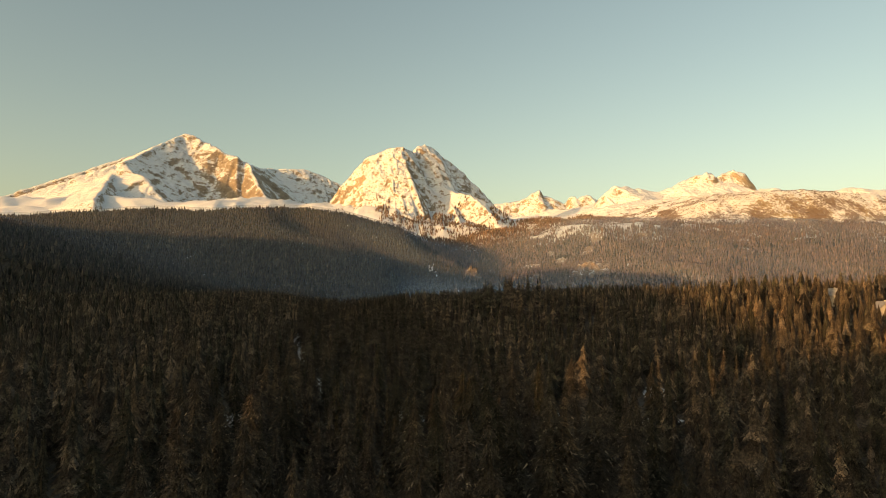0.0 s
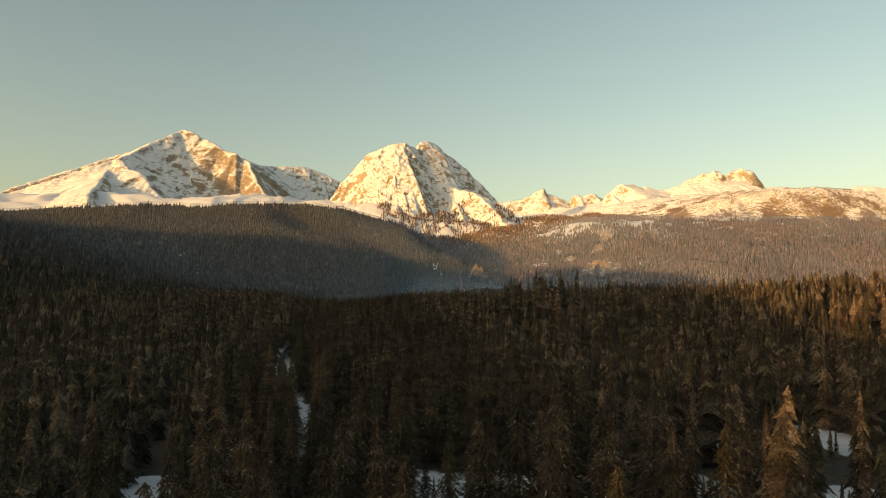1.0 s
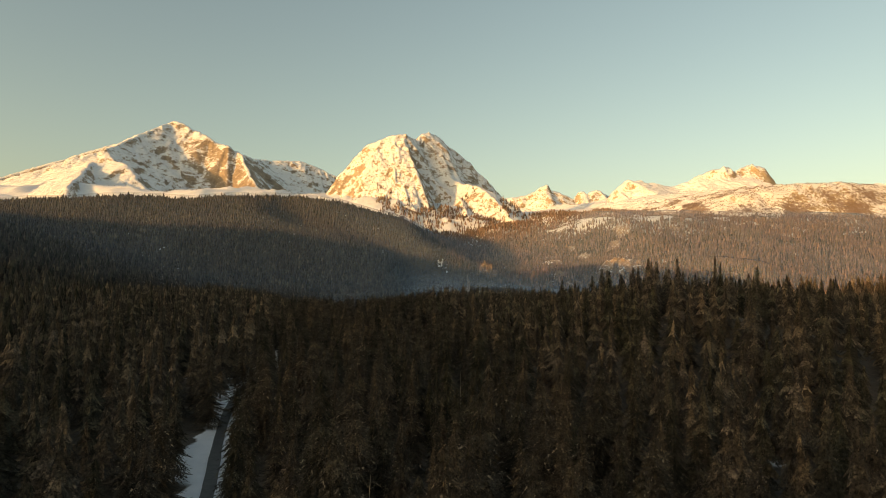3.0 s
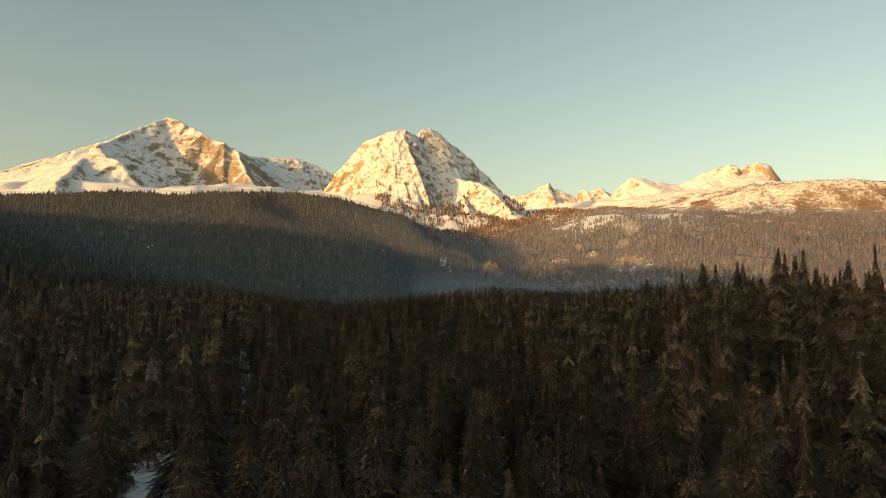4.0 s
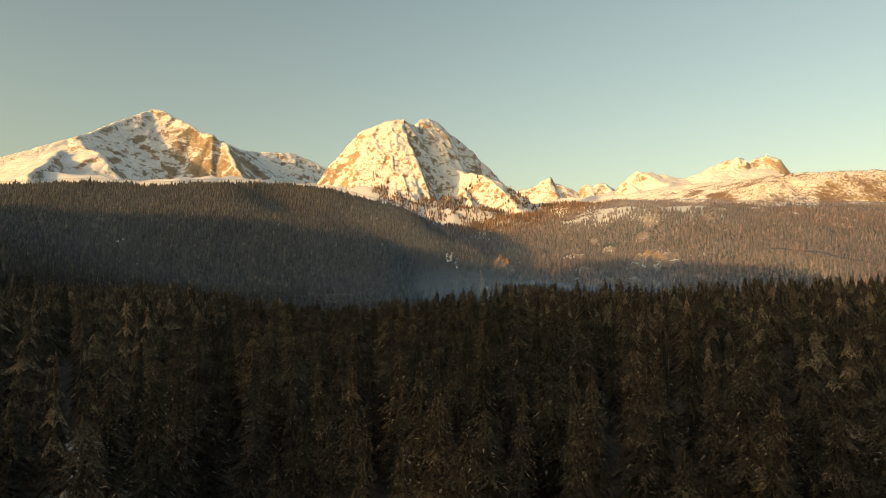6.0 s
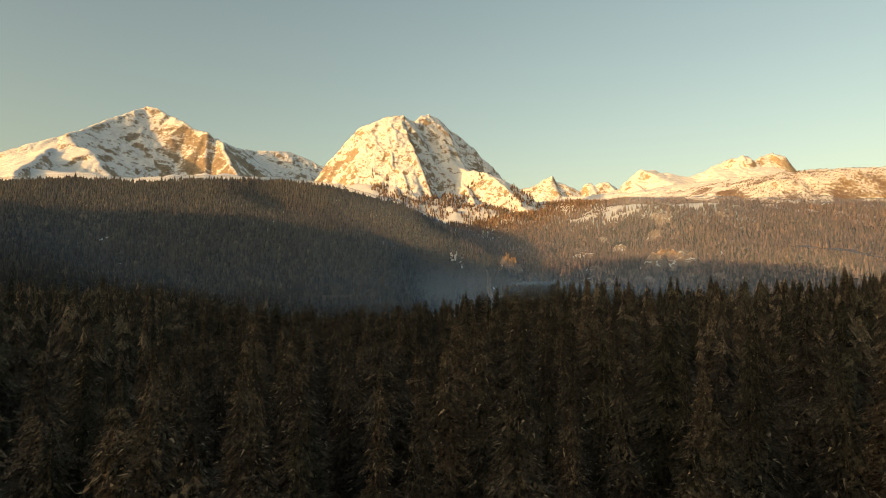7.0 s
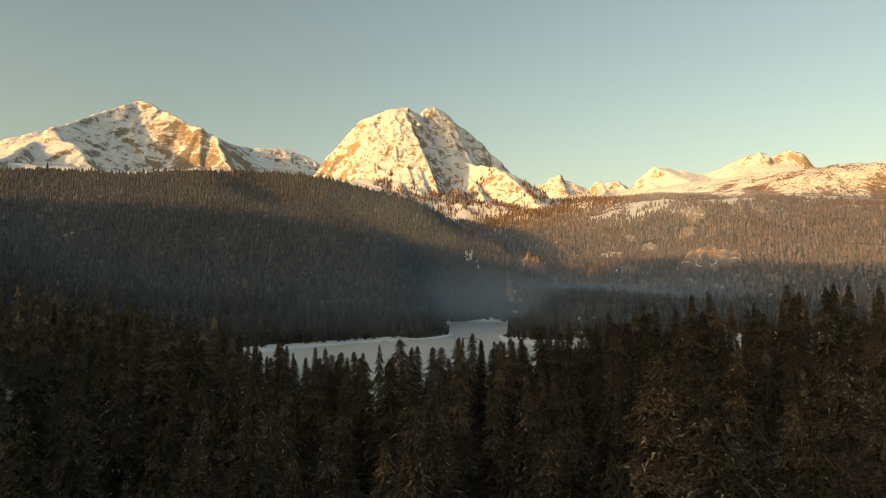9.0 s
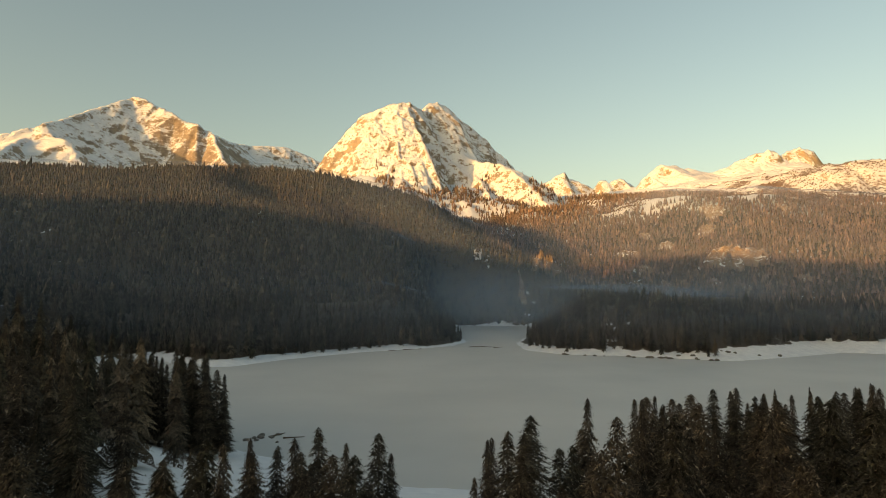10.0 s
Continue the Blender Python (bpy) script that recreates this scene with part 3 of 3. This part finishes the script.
KINDS = [spruce_parts(k, r, b) for k, r, b in ((31, 0.19, 0.08), (32, 0.22, 0.05), (33, 0.16, 0.1), (34, 0.24, 0.06), (35, 0.18, 0.12))]
# the end of the wood on the shore and the group short of the beach: x, y, height
ENDS = [(-16, 492, 13.5), (-17.5, 494, 14), (-19.3, 493, 12.5), (-21, 492, 15), (-23, 494, 15.5), (-25, 493, 13.5), (-18.5, 489.5, 12), (-15.6, 490, 10), (-27, 491, 14),
        (-22, 489, 12), (-30, 492, 15), (-28.5, 496, 13), (-0.2, 421, 10.3), (1.3, 420.5, 9.6), (3.1, 421, 10), (3.9, 422, 8.6), (-1.1, 420, 9.2), (-2.4, 421.5, 9.2),
        (-3.8, 421, 9.8), (-6.2, 420, 9.2), (0.5, 418, 8.4), (-8.1, 420.5, 8.6), (2.2, 417, 7.8), (-4.9, 418, 8.3)]
ENDS = [(px, py, float(ground_height(px, py)) - 0.1, ph) for px, py, ph in ENDS]
places = np.concatenate([spots[shore][:260], np.array(ENDS)])
for k, (px, py, pz, ph) in enumerate(places):
    m = pose(px, py, pz, 0, 0, rng.uniform(0, 360)) @ Matrix.Diagonal((ph * rng.uniform(0.085, 0.115), ph * rng.uniform(0.085, 0.115), 0.1 * ph, 1))
    if k < len(KINDS):
        KINDS[k].matrix_basis = m
    else:
        src = KINDS[k % len(KINDS)]
        twin = copy_thing(src, m)
        twin.matrix_basis = m


def tree_line(at):
    """How high the woods climb."""
    return np.interp(at, [40, 100, 250, 370, 420, 490, 740], [205, 140, 134, 134, 138, 144, 166])


for px, py, ph in ((-7.5, 55.7, 12.2), (-10.2, 58.5, 10.8)):
    lit = copy_thing(KINDS[3], pose(0, 0, 0))
    lit.matrix_basis = pose(px, py, float(ground_height(px, py)) - 0.1, 0, 0, 40 * ph) @ Matrix.Diagonal((0.1 * ph, 0.1 * ph, 0.1 * ph, 1))
    tagged(lit, "tall spruce in shaded forest with its top in sunlight", "spruce tree", "spruces catching the sun")

x, y = scatter(-800, 1330, 470, 1330, 4.3, 9)
z = ground_height(x, y)
d = outside(x, y, LAKE)
keep = (x > -0.57 * (y + 15)) & (x < 1.05 * (y + 15)) & (d > 4) & ~((y < 790) & (d < np.where((x > 212) & (y > 600), 15, 60))) & ((y > 690) | (x < -45) | ((x > 60) & (y > 560)))
keep &= rough(x, y, 70, 4, 41) + 0.5 * rough(x, y, 24, 2, 45) + 0.9 > 2.4 * smooth(z, tree_line(x) - 20, tree_line(x) + 22)
keep &= (rough(x, y, 28, 3, 43) > -0.75) | (y < 870)
for cx, cy, rx, ry, rz in OUTCROPS:
    keep &= np.hypot((x - cx) / (rx * 1.05), (y - cy + ry * 0.8) / (ry * 2.0)) > 0.55 + 0.45 * rng.random(len(x))
keep &= (y < 1225) | (x > 20)
x, y, z = x[keep], y[keep], z[keep]
tall = np.where(y < 760, 8.6, 7.2) * np.exp(rng.normal(0, 0.2, len(x)))
far_spots = np.stack([x, y, z - 0.1, tall], 1)
mixed = x + 40 * rough(x, y, 60, 3, 47) > np.interp(y, [600, 850, 1000, 1330], [330, 250, 150, 90])
plant("far_forest", "distant dark spruce forest on the wooded ridge", SHAPES_C, far_spots[~mixed], [NEEDLE_FAR], 5)
plant("far_forest", "distant brown mixed forest on the mountain slope", SHAPES_C, far_spots[mixed], [TWIG_FAR], 7)

# ------------------------------------------------------------------ road, houses and small things


def plain(name, lo, hi, size, rough_=0.8):
    m, n, l, p = material(name, rough_)
    l.new(ramp(n, l, noise_node(n, l, size, 5), [(0.3, lo), (0.7, hi)]), p.inputs["Base Color"])
    bump(n, l, noise_node(n, l, size * 0.4, 5), 0.4, size * 0.1, p)
    return m


ASPHALT = plain("wet_asphalt", (0.03, 0.03, 0.032), (0.07, 0.068, 0.066), 0.8, 0.55)
PLASTER = plain("pale_plaster", (0.36, 0.33, 0.28), (0.5, 0.46, 0.4), 0.6)
SLATE = plain("grey_roof", (0.16, 0.16, 0.17), (0.3, 0.3, 0.31), 0.5)
TIMBER = plain("dark_timber", (0.06, 0.04, 0.025), (0.14, 0.09, 0.055), 0.3)
DEADWOOD = plain("bleached_wood", (0.09, 0.075, 0.06), (0.2, 0.175, 0.145), 0.15)
STONE = plain("dark_shore_stone", (0.07, 0.065, 0.06), (0.2, 0.18, 0.16), 0.4)
GLASS, gn, gl, gp = material("window_glass", 0.08)
gp.inputs["Base Color"].default_value = (0.03, 0.035, 0.04, 1)


def bm_mesh(name, bm, mat, smooth_=False):
    me = bpy.data.meshes.new(name)
    for f in bm.faces:
        f.smooth = smooth_
    bm.to_mesh(me)
    bm.free()
    me.materials.append(mat)
    return me


def ribbon(name, line, width, lift, mat):
    """A strip along a plan line, draped on the ground."""
    pts = np.array(line, float)
    t = np.linspace(0, len(pts) - 1, 90)
    cx, cy = np.interp(t, range(len(pts)), pts[:, 0]), np.interp(t, range(len(pts)), pts[:, 1])
    k = np.ones(9) / 9
    sx, sy = np.convolve(np.pad(cx, 4, "edge"), k, "valid"), np.convolve(np.pad(cy, 4, "edge"), k, "valid")
    dx, dy = np.gradient(sx), np.gradient(sy)
    run = np.hypot(dx, dy)
    rows = []
    for o in np.linspace(-0.5, 0.5, 5):
        w = o * width * (1 + 0.15 * rough(sx, sy, 6, 2, 61))
        px, py = sx - dy / run * w, sy + dx / run * w
        rows.append(np.stack([px, py, ground_height(px, py) + lift], -1))
    v = np.concatenate(rows)
    i = (np.arange(4)[:, None] * 90 + np.arange(89)[None]).ravel()
    return new(name, mesh_of(name, v, np.stack([i, i + 1, i + 91, i + 90], 1), [mat], True))


tagged(ribbon("road", ROAD, 1.3, 0.12, ASPHALT), "wet cleared track between banks of snow", "road", kind="structure")


def box(bm, x0, x1, y0, y1, z0, z1):
    return bmesh.ops.create_cube(bm, size=1, matrix=Matrix.Translation(((x0 + x1) / 2, (y0 + y1) / 2, (z0 + z1) / 2)) @ Matrix.Diagonal((x1 - x0, y1 - y0, z1 - z0, 1)))


def house(px, py, turn, wide, deep, wall, rise, label):
    home = new("house")
    home.matrix_basis = pose(px, py, float(ground_height(px, py)) - 0.2, 0, 0, turn)
    bm = bmesh.new()
    a, b = wide / 2, deep / 2
    v = [bm.verts.new(c) for c in ((-a, -b, 0), (a, -b, 0), (a, b, 0), (-a, b, 0), (-a, -b, wall), (a, -b, wall), (a, b, wall), (-a, b, wall), (0, -b, wall + rise), (0, b, wall + rise))]
    for f in ((0, 1, 5, 8, 4), (2, 3, 7, 9, 6), (1, 2, 6, 5), (3, 0, 4, 7), (3, 2, 1, 0), (4, 8, 9, 7), (5, 6, 9, 8)):
        bm.faces.new([v[k] for k in f])
    part("wall", bm_mesh("wall", bm, PLASTER), home)
    for sgn in (-1, 1):
        bm = bmesh.new()
        over, th = 0.3, 0.14
        e = wall - over * rise / a
        q = [(0, -b - over, wall + rise), (0, b + over, wall + rise), (sgn * (a + over), b + over, e), (sgn * (a + over), -b - over, e)]
        lo = [bm.verts.new((x_, y_, z_ + 0.02)) for x_, y_, z_ in q]
        hi = [bm.verts.new((x_, y_, z_ + 0.02 + th)) for x_, y_, z_ in q]
        bm.faces.new(lo), bm.faces.new(hi)
        for k in range(4):
            bm.faces.new((lo[k], lo[(k + 1) % 4], hi[(k + 1) % 4], hi[k]))
        bmesh.ops.recalc_face_normals(bm, faces=bm.faces)
        part("roof", bm_mesh("roof", bm, SLATE), home, "steep grey roof slope")
    bm = bmesh.new()
    box(bm, a * 0.3, a * 0.3 + 0.35, -0.2, 0.2, wall, wall + rise + 0.4)
    part("chimney", bm_mesh("chimney", bm, PLASTER), home)
    for cx, cz in ((-a * 0.5, wall * 0.55), (a * 0.5, wall * 0.55), (0, wall + rise * 0.35)):
        bm = bmesh.new()
        box(bm, cx - 0.28, cx + 0.28, -b - 0.05, -b + 0.02, cz - 0.35, cz + 0.35)
        win = part("window", bm_mesh("window", bm, TIMBER), home, "dark timber window")
        bm = bmesh.new()
        box(bm, cx - 0.22, cx + 0.22, -b - 0.065, -b - 0.045, cz - 0.29, cz + 0.29)
        part("pane", bm_mesh("pane", bm, GLASS), win)
    return tagged(home, label, "house")


house(183, 235, -25, 3.6, 4.4, 3.4, 2.4, "pale plastered house with a steep grey roof among spruces")
house(172, 200, 20, 2.8, 3.4, 4.2, 2.2, "small grey-roofed house half hidden by spruces")
house(153, 160, -15, 4.2, 4.6, 5.2, 2.0, "two-storey pale house at the edge of the woods")


def dead_tree(px, py, tall, seed):
    """A bare bleached stem with stubs of branches."""
    r_ = random.Random(seed)
    tree = new("dead_tree")
    tree.matrix_basis = pose(px, py, float(ground_height(px, py)) - 0.1, r_.uniform(-2, 2), r_.uniform(-2, 2), r_.uniform(0, 360))
    bm = bmesh.new()
    bmesh.ops.create_cone(bm, segments=7, radius1=0.12, radius2=0.015, depth=tall, matrix=Matrix.Translation((0, 0, tall / 2)))
    part("trunk", bm_mesh("trunk", bm, DEADWOOD, True), tree)
    for k in range(9):
        h = tall * (0.4 + 0.06 * k) + r_.uniform(-0.2, 0.2)
        n = (tall - h) * r_.uniform(0.12, 0.25) + 0.25
        bm = bmesh.new()
        m = Matrix.Translation((0, 0, h)) @ Matrix.Rotation(2.4 * k, 4, "Z") @ Matrix.Rotation(r_.uniform(1.5, 2.0), 4, "Y") @ Matrix.Translation((0, 0, n / 2))
        bmesh.ops.create_cone(bm, segments=5, radius1=0.03, radius2=0.008, depth=n, matrix=m)
        part("branch", bm_mesh("branch", bm, DEADWOOD), tree)
    return tagged(tree, "bleached bare dead spruce among living trees", "dead tree", "dead trees in the forest")


r_ = random.Random(12)
for k in range(7):
    dead_tree(r_.uniform(-10, 34), 60 + 46 * k + r_.uniform(-8, 8), r_.uniform(6.5, 8.0), k)


def shore_stone(px, py, size, seed):
    bm = bmesh.new()
    bmesh.ops.create_icosphere(bm, subdivisions=2, radius=1)
    for v in bm.verts:
        q = v.co * (1 + 0.35 * noise.noise(v.co * 1.4 + Vector((seed * 3.1, 0, 0))))
        v.co = Vector((q.x * size, q.y * size * 0.7, q.z * size * 0.45))
    ob = new("shore_stone", bm_mesh("shore_stone", bm, STONE))
    ob.matrix_basis = pose(px, py, max(float(ground_height(px, py)), 0) + 0.1 * size, 0, 0, seed * 47)
    return tagged(ob, "dark wet boulder on the snowy lake shore", "boulder", "boulders on the shore")


def drift_log(px, py, length, turn):
    bm = bmesh.new()
    bmesh.ops.create_cone(bm, segments=8, radius1=0.16, radius2=0.07, depth=length, matrix=Matrix.Rotation(1.5708, 4, "Y"))
    for v in bm.verts:
        v.co.z += 0.08 * math.sin(v.co.x * 1.7)
    ob = new("drift_log", bm_mesh("drift_log", bm, TIMBER, True))
    ob.matrix_basis = pose(px, py, 0.16 + max(float(ground_height(px, py)), 0), 0, 0, turn)
    return tagged(ob, "dark drift log lying on the lake ice", "log", "drift logs on the ice")


for k in range(34):
    t = r_.uniform(0, 1)
    bx, by = (102 + 56 * t, 652 - 38 * t) if k % 3 else (130 + 60 * t, 630 - 8 * t)
    shore_stone(bx + r_.uniform(-2, 2), by + r_.uniform(-0.5, 2.0), r_.uniform(0.5, 1.5), k)
for k in range(9):
    shore_stone(-12 + r_.uniform(-3, 6), 509 + r_.uniform(-3, 5), r_.uniform(0.4, 1.0), 40 + k)
for px, py, length, turn in ((74, 699, 9, 12), (79, 696, 7, -20), (83, 692, 6, 35), (38, 690, 5, 10), (30, 686, 4, -35), (44, 692, 4, 60), (-6, 510, 4, 5), (-9, 513, 3, 40)):
    drift_log(px, py, length, turn)


def outcrop(cx, cy, rx, ry, rz, seed):
    """A crag that stands out of the slope: broken limestone with snow on its ledges."""
    ga, gr = np.meshgrid(np.linspace(0, 2 * np.pi, 73), np.linspace(0, 1, 30))
    edge_ = 1 + 0.6 * rough(2 * np.cos(ga) + seed, 2 * np.sin(ga), 1.0, 4, seed)
    px, py = cx + rx * gr * edge_ * np.cos(ga) * (1 - 0.4 * np.sin(ga)), cy + 1.8 * ry * gr * edge_ * np.sin(ga)
    lift = rz * 0.42 * (1 - gr ** 3) * (0.2 + 0.75 * crags(px, py, rx * 0.7, 4, seed)) + 0.13 * rz * (1 - gr ** 4) * rough(px, py, rx * 0.22, 3, seed + 5) - 1.5 * smooth(gr, 0.85, 1.0)
    v = np.stack([px, py, ground_height(px, py) + lift], -1).reshape(-1, 3)
    i = (np.arange(29)[:, None] * 73 + np.arange(72)[None]).ravel()
    ob = new("rock_outcrop", mesh_of("rock_outcrop", v, np.stack([i, i + 73, i + 74, i + 1], 1), [CRAG], False))
    return tagged(ob, "tan limestone crag with snowy ledges amid the woods", "rock outcrop", "crags on the slope")


CRAG = snow_rock("ledged_limestone", 0.62, 0.03, (0.13, 0.085, 0.06), (0.38, 0.27, 0.19))
for k, o in enumerate(OUTCROPS):
    outcrop(*o, k + 3)

# leafless scrub and dwarf pine on the snowfields above the woods
x, y = scatter(20, 1500, 1100, 1560, 4.2, 19)
z = ground_height(x, y)
patch = rough(x, y * 1.6, 110, 4, 71) + 0.5 * rough(x, y, 22, 2, 73)
patch = patch + 0.4 * (1 - smooth(y, 1240, 1420)) + 0.6 * hump(x, y, 850, 1235, 260, 45) + 0.5 * hump(x, y, 330, 1290, 120, 40)
keep = (patch > 0.42) & (x < 0.93 * (y + 15)) & (z > 90)
x, y = x[keep], y[keep]
hits = bpy.context.evaluated_depsgraph_get()
spots_ = []
for px, py, low in zip(x, y, ground_height(x, y)):
    ok, at, nrm, *_ = scene.ray_cast(hits, Vector((px, py, 700)), Vector((0, 0, -1)))
    if ok and at.z < low + 105 and nrm.z > 0.6:
        spots_.append((px, py, at.z - 0.2, 2.2 * rng.uniform(0.5, 1.6)))
x, y = scatter(-80, 620, 1215, 1450, 4.5, 23)
thick = (rough(x, y, 60, 4, 81) + 0.4 * rough(x, y, 18, 2, 83) > np.where(x > 130, 0.9 * smooth(y, 1290, 1460) - 0.6, 0.9 * smooth(y, 1260, 1460) - 0.25)) & (rng.random(len(x)) < 0.8)
high_spots = []
for px, py in zip(x[thick], y[thick]):
    ok, at, nrm, *_ = scene.ray_cast(hits, Vector((px, py, 700)), Vector((0, 0, -1)))
    if ok and nrm.z > 0.55 and at.z < 250:
        high_spots.append((px, py, at.z - 0.2, 7.0 * rng.uniform(0.6, 1.3)))
plant("mountain_forest", "scattered spruces below the rock peak", SHAPES_C, np.array(high_spots), [TWIG_FAR], 25)
SCRUB = needles("leafless_scrub", (0.11, 0.07, 0.052), (0.19, 0.13, 0.1), (0.22, 0.15, 0.115), 0.8, 0.3)
plant("scrub", "brown leafless scrub and dwarf pine on snow", [(v * np.array([2.2, 2.2, 0.8]), f, mi) for v, f, mi in SHAPES_C], np.array(spots_), [SCRUB], 15)

# ------------------------------------------------------------------ mist in the valley


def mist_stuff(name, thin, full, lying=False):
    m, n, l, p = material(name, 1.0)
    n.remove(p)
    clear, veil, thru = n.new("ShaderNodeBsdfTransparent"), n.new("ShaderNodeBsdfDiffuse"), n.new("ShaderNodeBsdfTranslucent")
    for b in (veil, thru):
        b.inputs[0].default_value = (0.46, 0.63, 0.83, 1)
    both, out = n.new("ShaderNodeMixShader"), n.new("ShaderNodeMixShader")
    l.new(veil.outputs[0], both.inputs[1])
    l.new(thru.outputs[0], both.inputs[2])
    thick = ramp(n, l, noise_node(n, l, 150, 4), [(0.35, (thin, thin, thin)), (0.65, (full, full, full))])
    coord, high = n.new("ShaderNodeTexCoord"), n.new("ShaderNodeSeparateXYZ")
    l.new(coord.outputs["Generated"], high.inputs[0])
    # lying: the painted haze sheet, its veil weaker to the left and at the ends
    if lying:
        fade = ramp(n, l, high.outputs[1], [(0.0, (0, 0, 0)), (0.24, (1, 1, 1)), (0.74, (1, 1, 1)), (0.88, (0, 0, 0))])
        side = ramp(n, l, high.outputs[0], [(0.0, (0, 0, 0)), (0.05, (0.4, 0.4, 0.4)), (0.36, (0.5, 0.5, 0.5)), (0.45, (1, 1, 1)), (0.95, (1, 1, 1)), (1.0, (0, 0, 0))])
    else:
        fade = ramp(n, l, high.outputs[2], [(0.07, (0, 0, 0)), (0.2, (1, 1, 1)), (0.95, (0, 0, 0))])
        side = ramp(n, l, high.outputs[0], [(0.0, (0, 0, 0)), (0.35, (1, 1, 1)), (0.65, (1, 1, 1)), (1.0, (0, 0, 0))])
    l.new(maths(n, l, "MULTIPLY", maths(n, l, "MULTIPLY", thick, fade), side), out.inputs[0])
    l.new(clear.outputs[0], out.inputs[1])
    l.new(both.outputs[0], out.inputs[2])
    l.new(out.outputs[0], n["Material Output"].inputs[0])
    return m


MIST = mist_stuff("thin_mist", 0.2, 0.34)
HAZE_VEIL = mist_stuff("painted_haze_veil", 0.24, 0.33, True)


def mist_bank(cx, cy, rx, ry, rz, stuff, label):
    ga, gb = np.meshgrid(np.linspace(0, 2 * np.pi, 73), np.linspace(0, np.pi / 2, 13))
    k = 1 + 0.12 * rough(3 * np.cos(ga), 3 * np.sin(ga), 1.5, 2, 91)
    v = np.stack([cx + rx * k * np.cos(ga) * np.cos(gb), cy + ry * k * np.sin(ga) * np.cos(gb), -2 + rz * np.sin(gb)], -1).reshape(-1, 3)
    i = (np.arange(12)[:, None] * 73 + np.arange(72)[None]).ravel()
    ob = new("mist", mesh_of("mist", v, np.stack([i, i + 1, i + 74, i + 73], 1), [stuff], True))
    return tagged(ob, label, "mist", kind="stuff")


mist_bank(250, 985, 330, 185, 60, MIST, "thin blue mist lying over the valley floor")
# aerial haze painted as one see-through blue sheet over the far slopes, thickening with distance


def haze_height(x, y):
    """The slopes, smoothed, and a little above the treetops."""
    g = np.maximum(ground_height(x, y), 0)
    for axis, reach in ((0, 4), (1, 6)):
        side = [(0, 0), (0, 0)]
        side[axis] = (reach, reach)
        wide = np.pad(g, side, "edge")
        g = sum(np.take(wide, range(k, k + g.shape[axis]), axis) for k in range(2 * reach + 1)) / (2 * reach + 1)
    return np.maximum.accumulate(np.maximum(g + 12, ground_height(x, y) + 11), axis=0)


haze = sheet("mist", spaced([(-900, 1500, 15)]), spaced([(540, 1340, 20)]), haze_height, HAZE_VEIL)
tagged(haze, "see-through blue sheet painting faint haze over the far wooded slopes", "mist", kind="stuff")
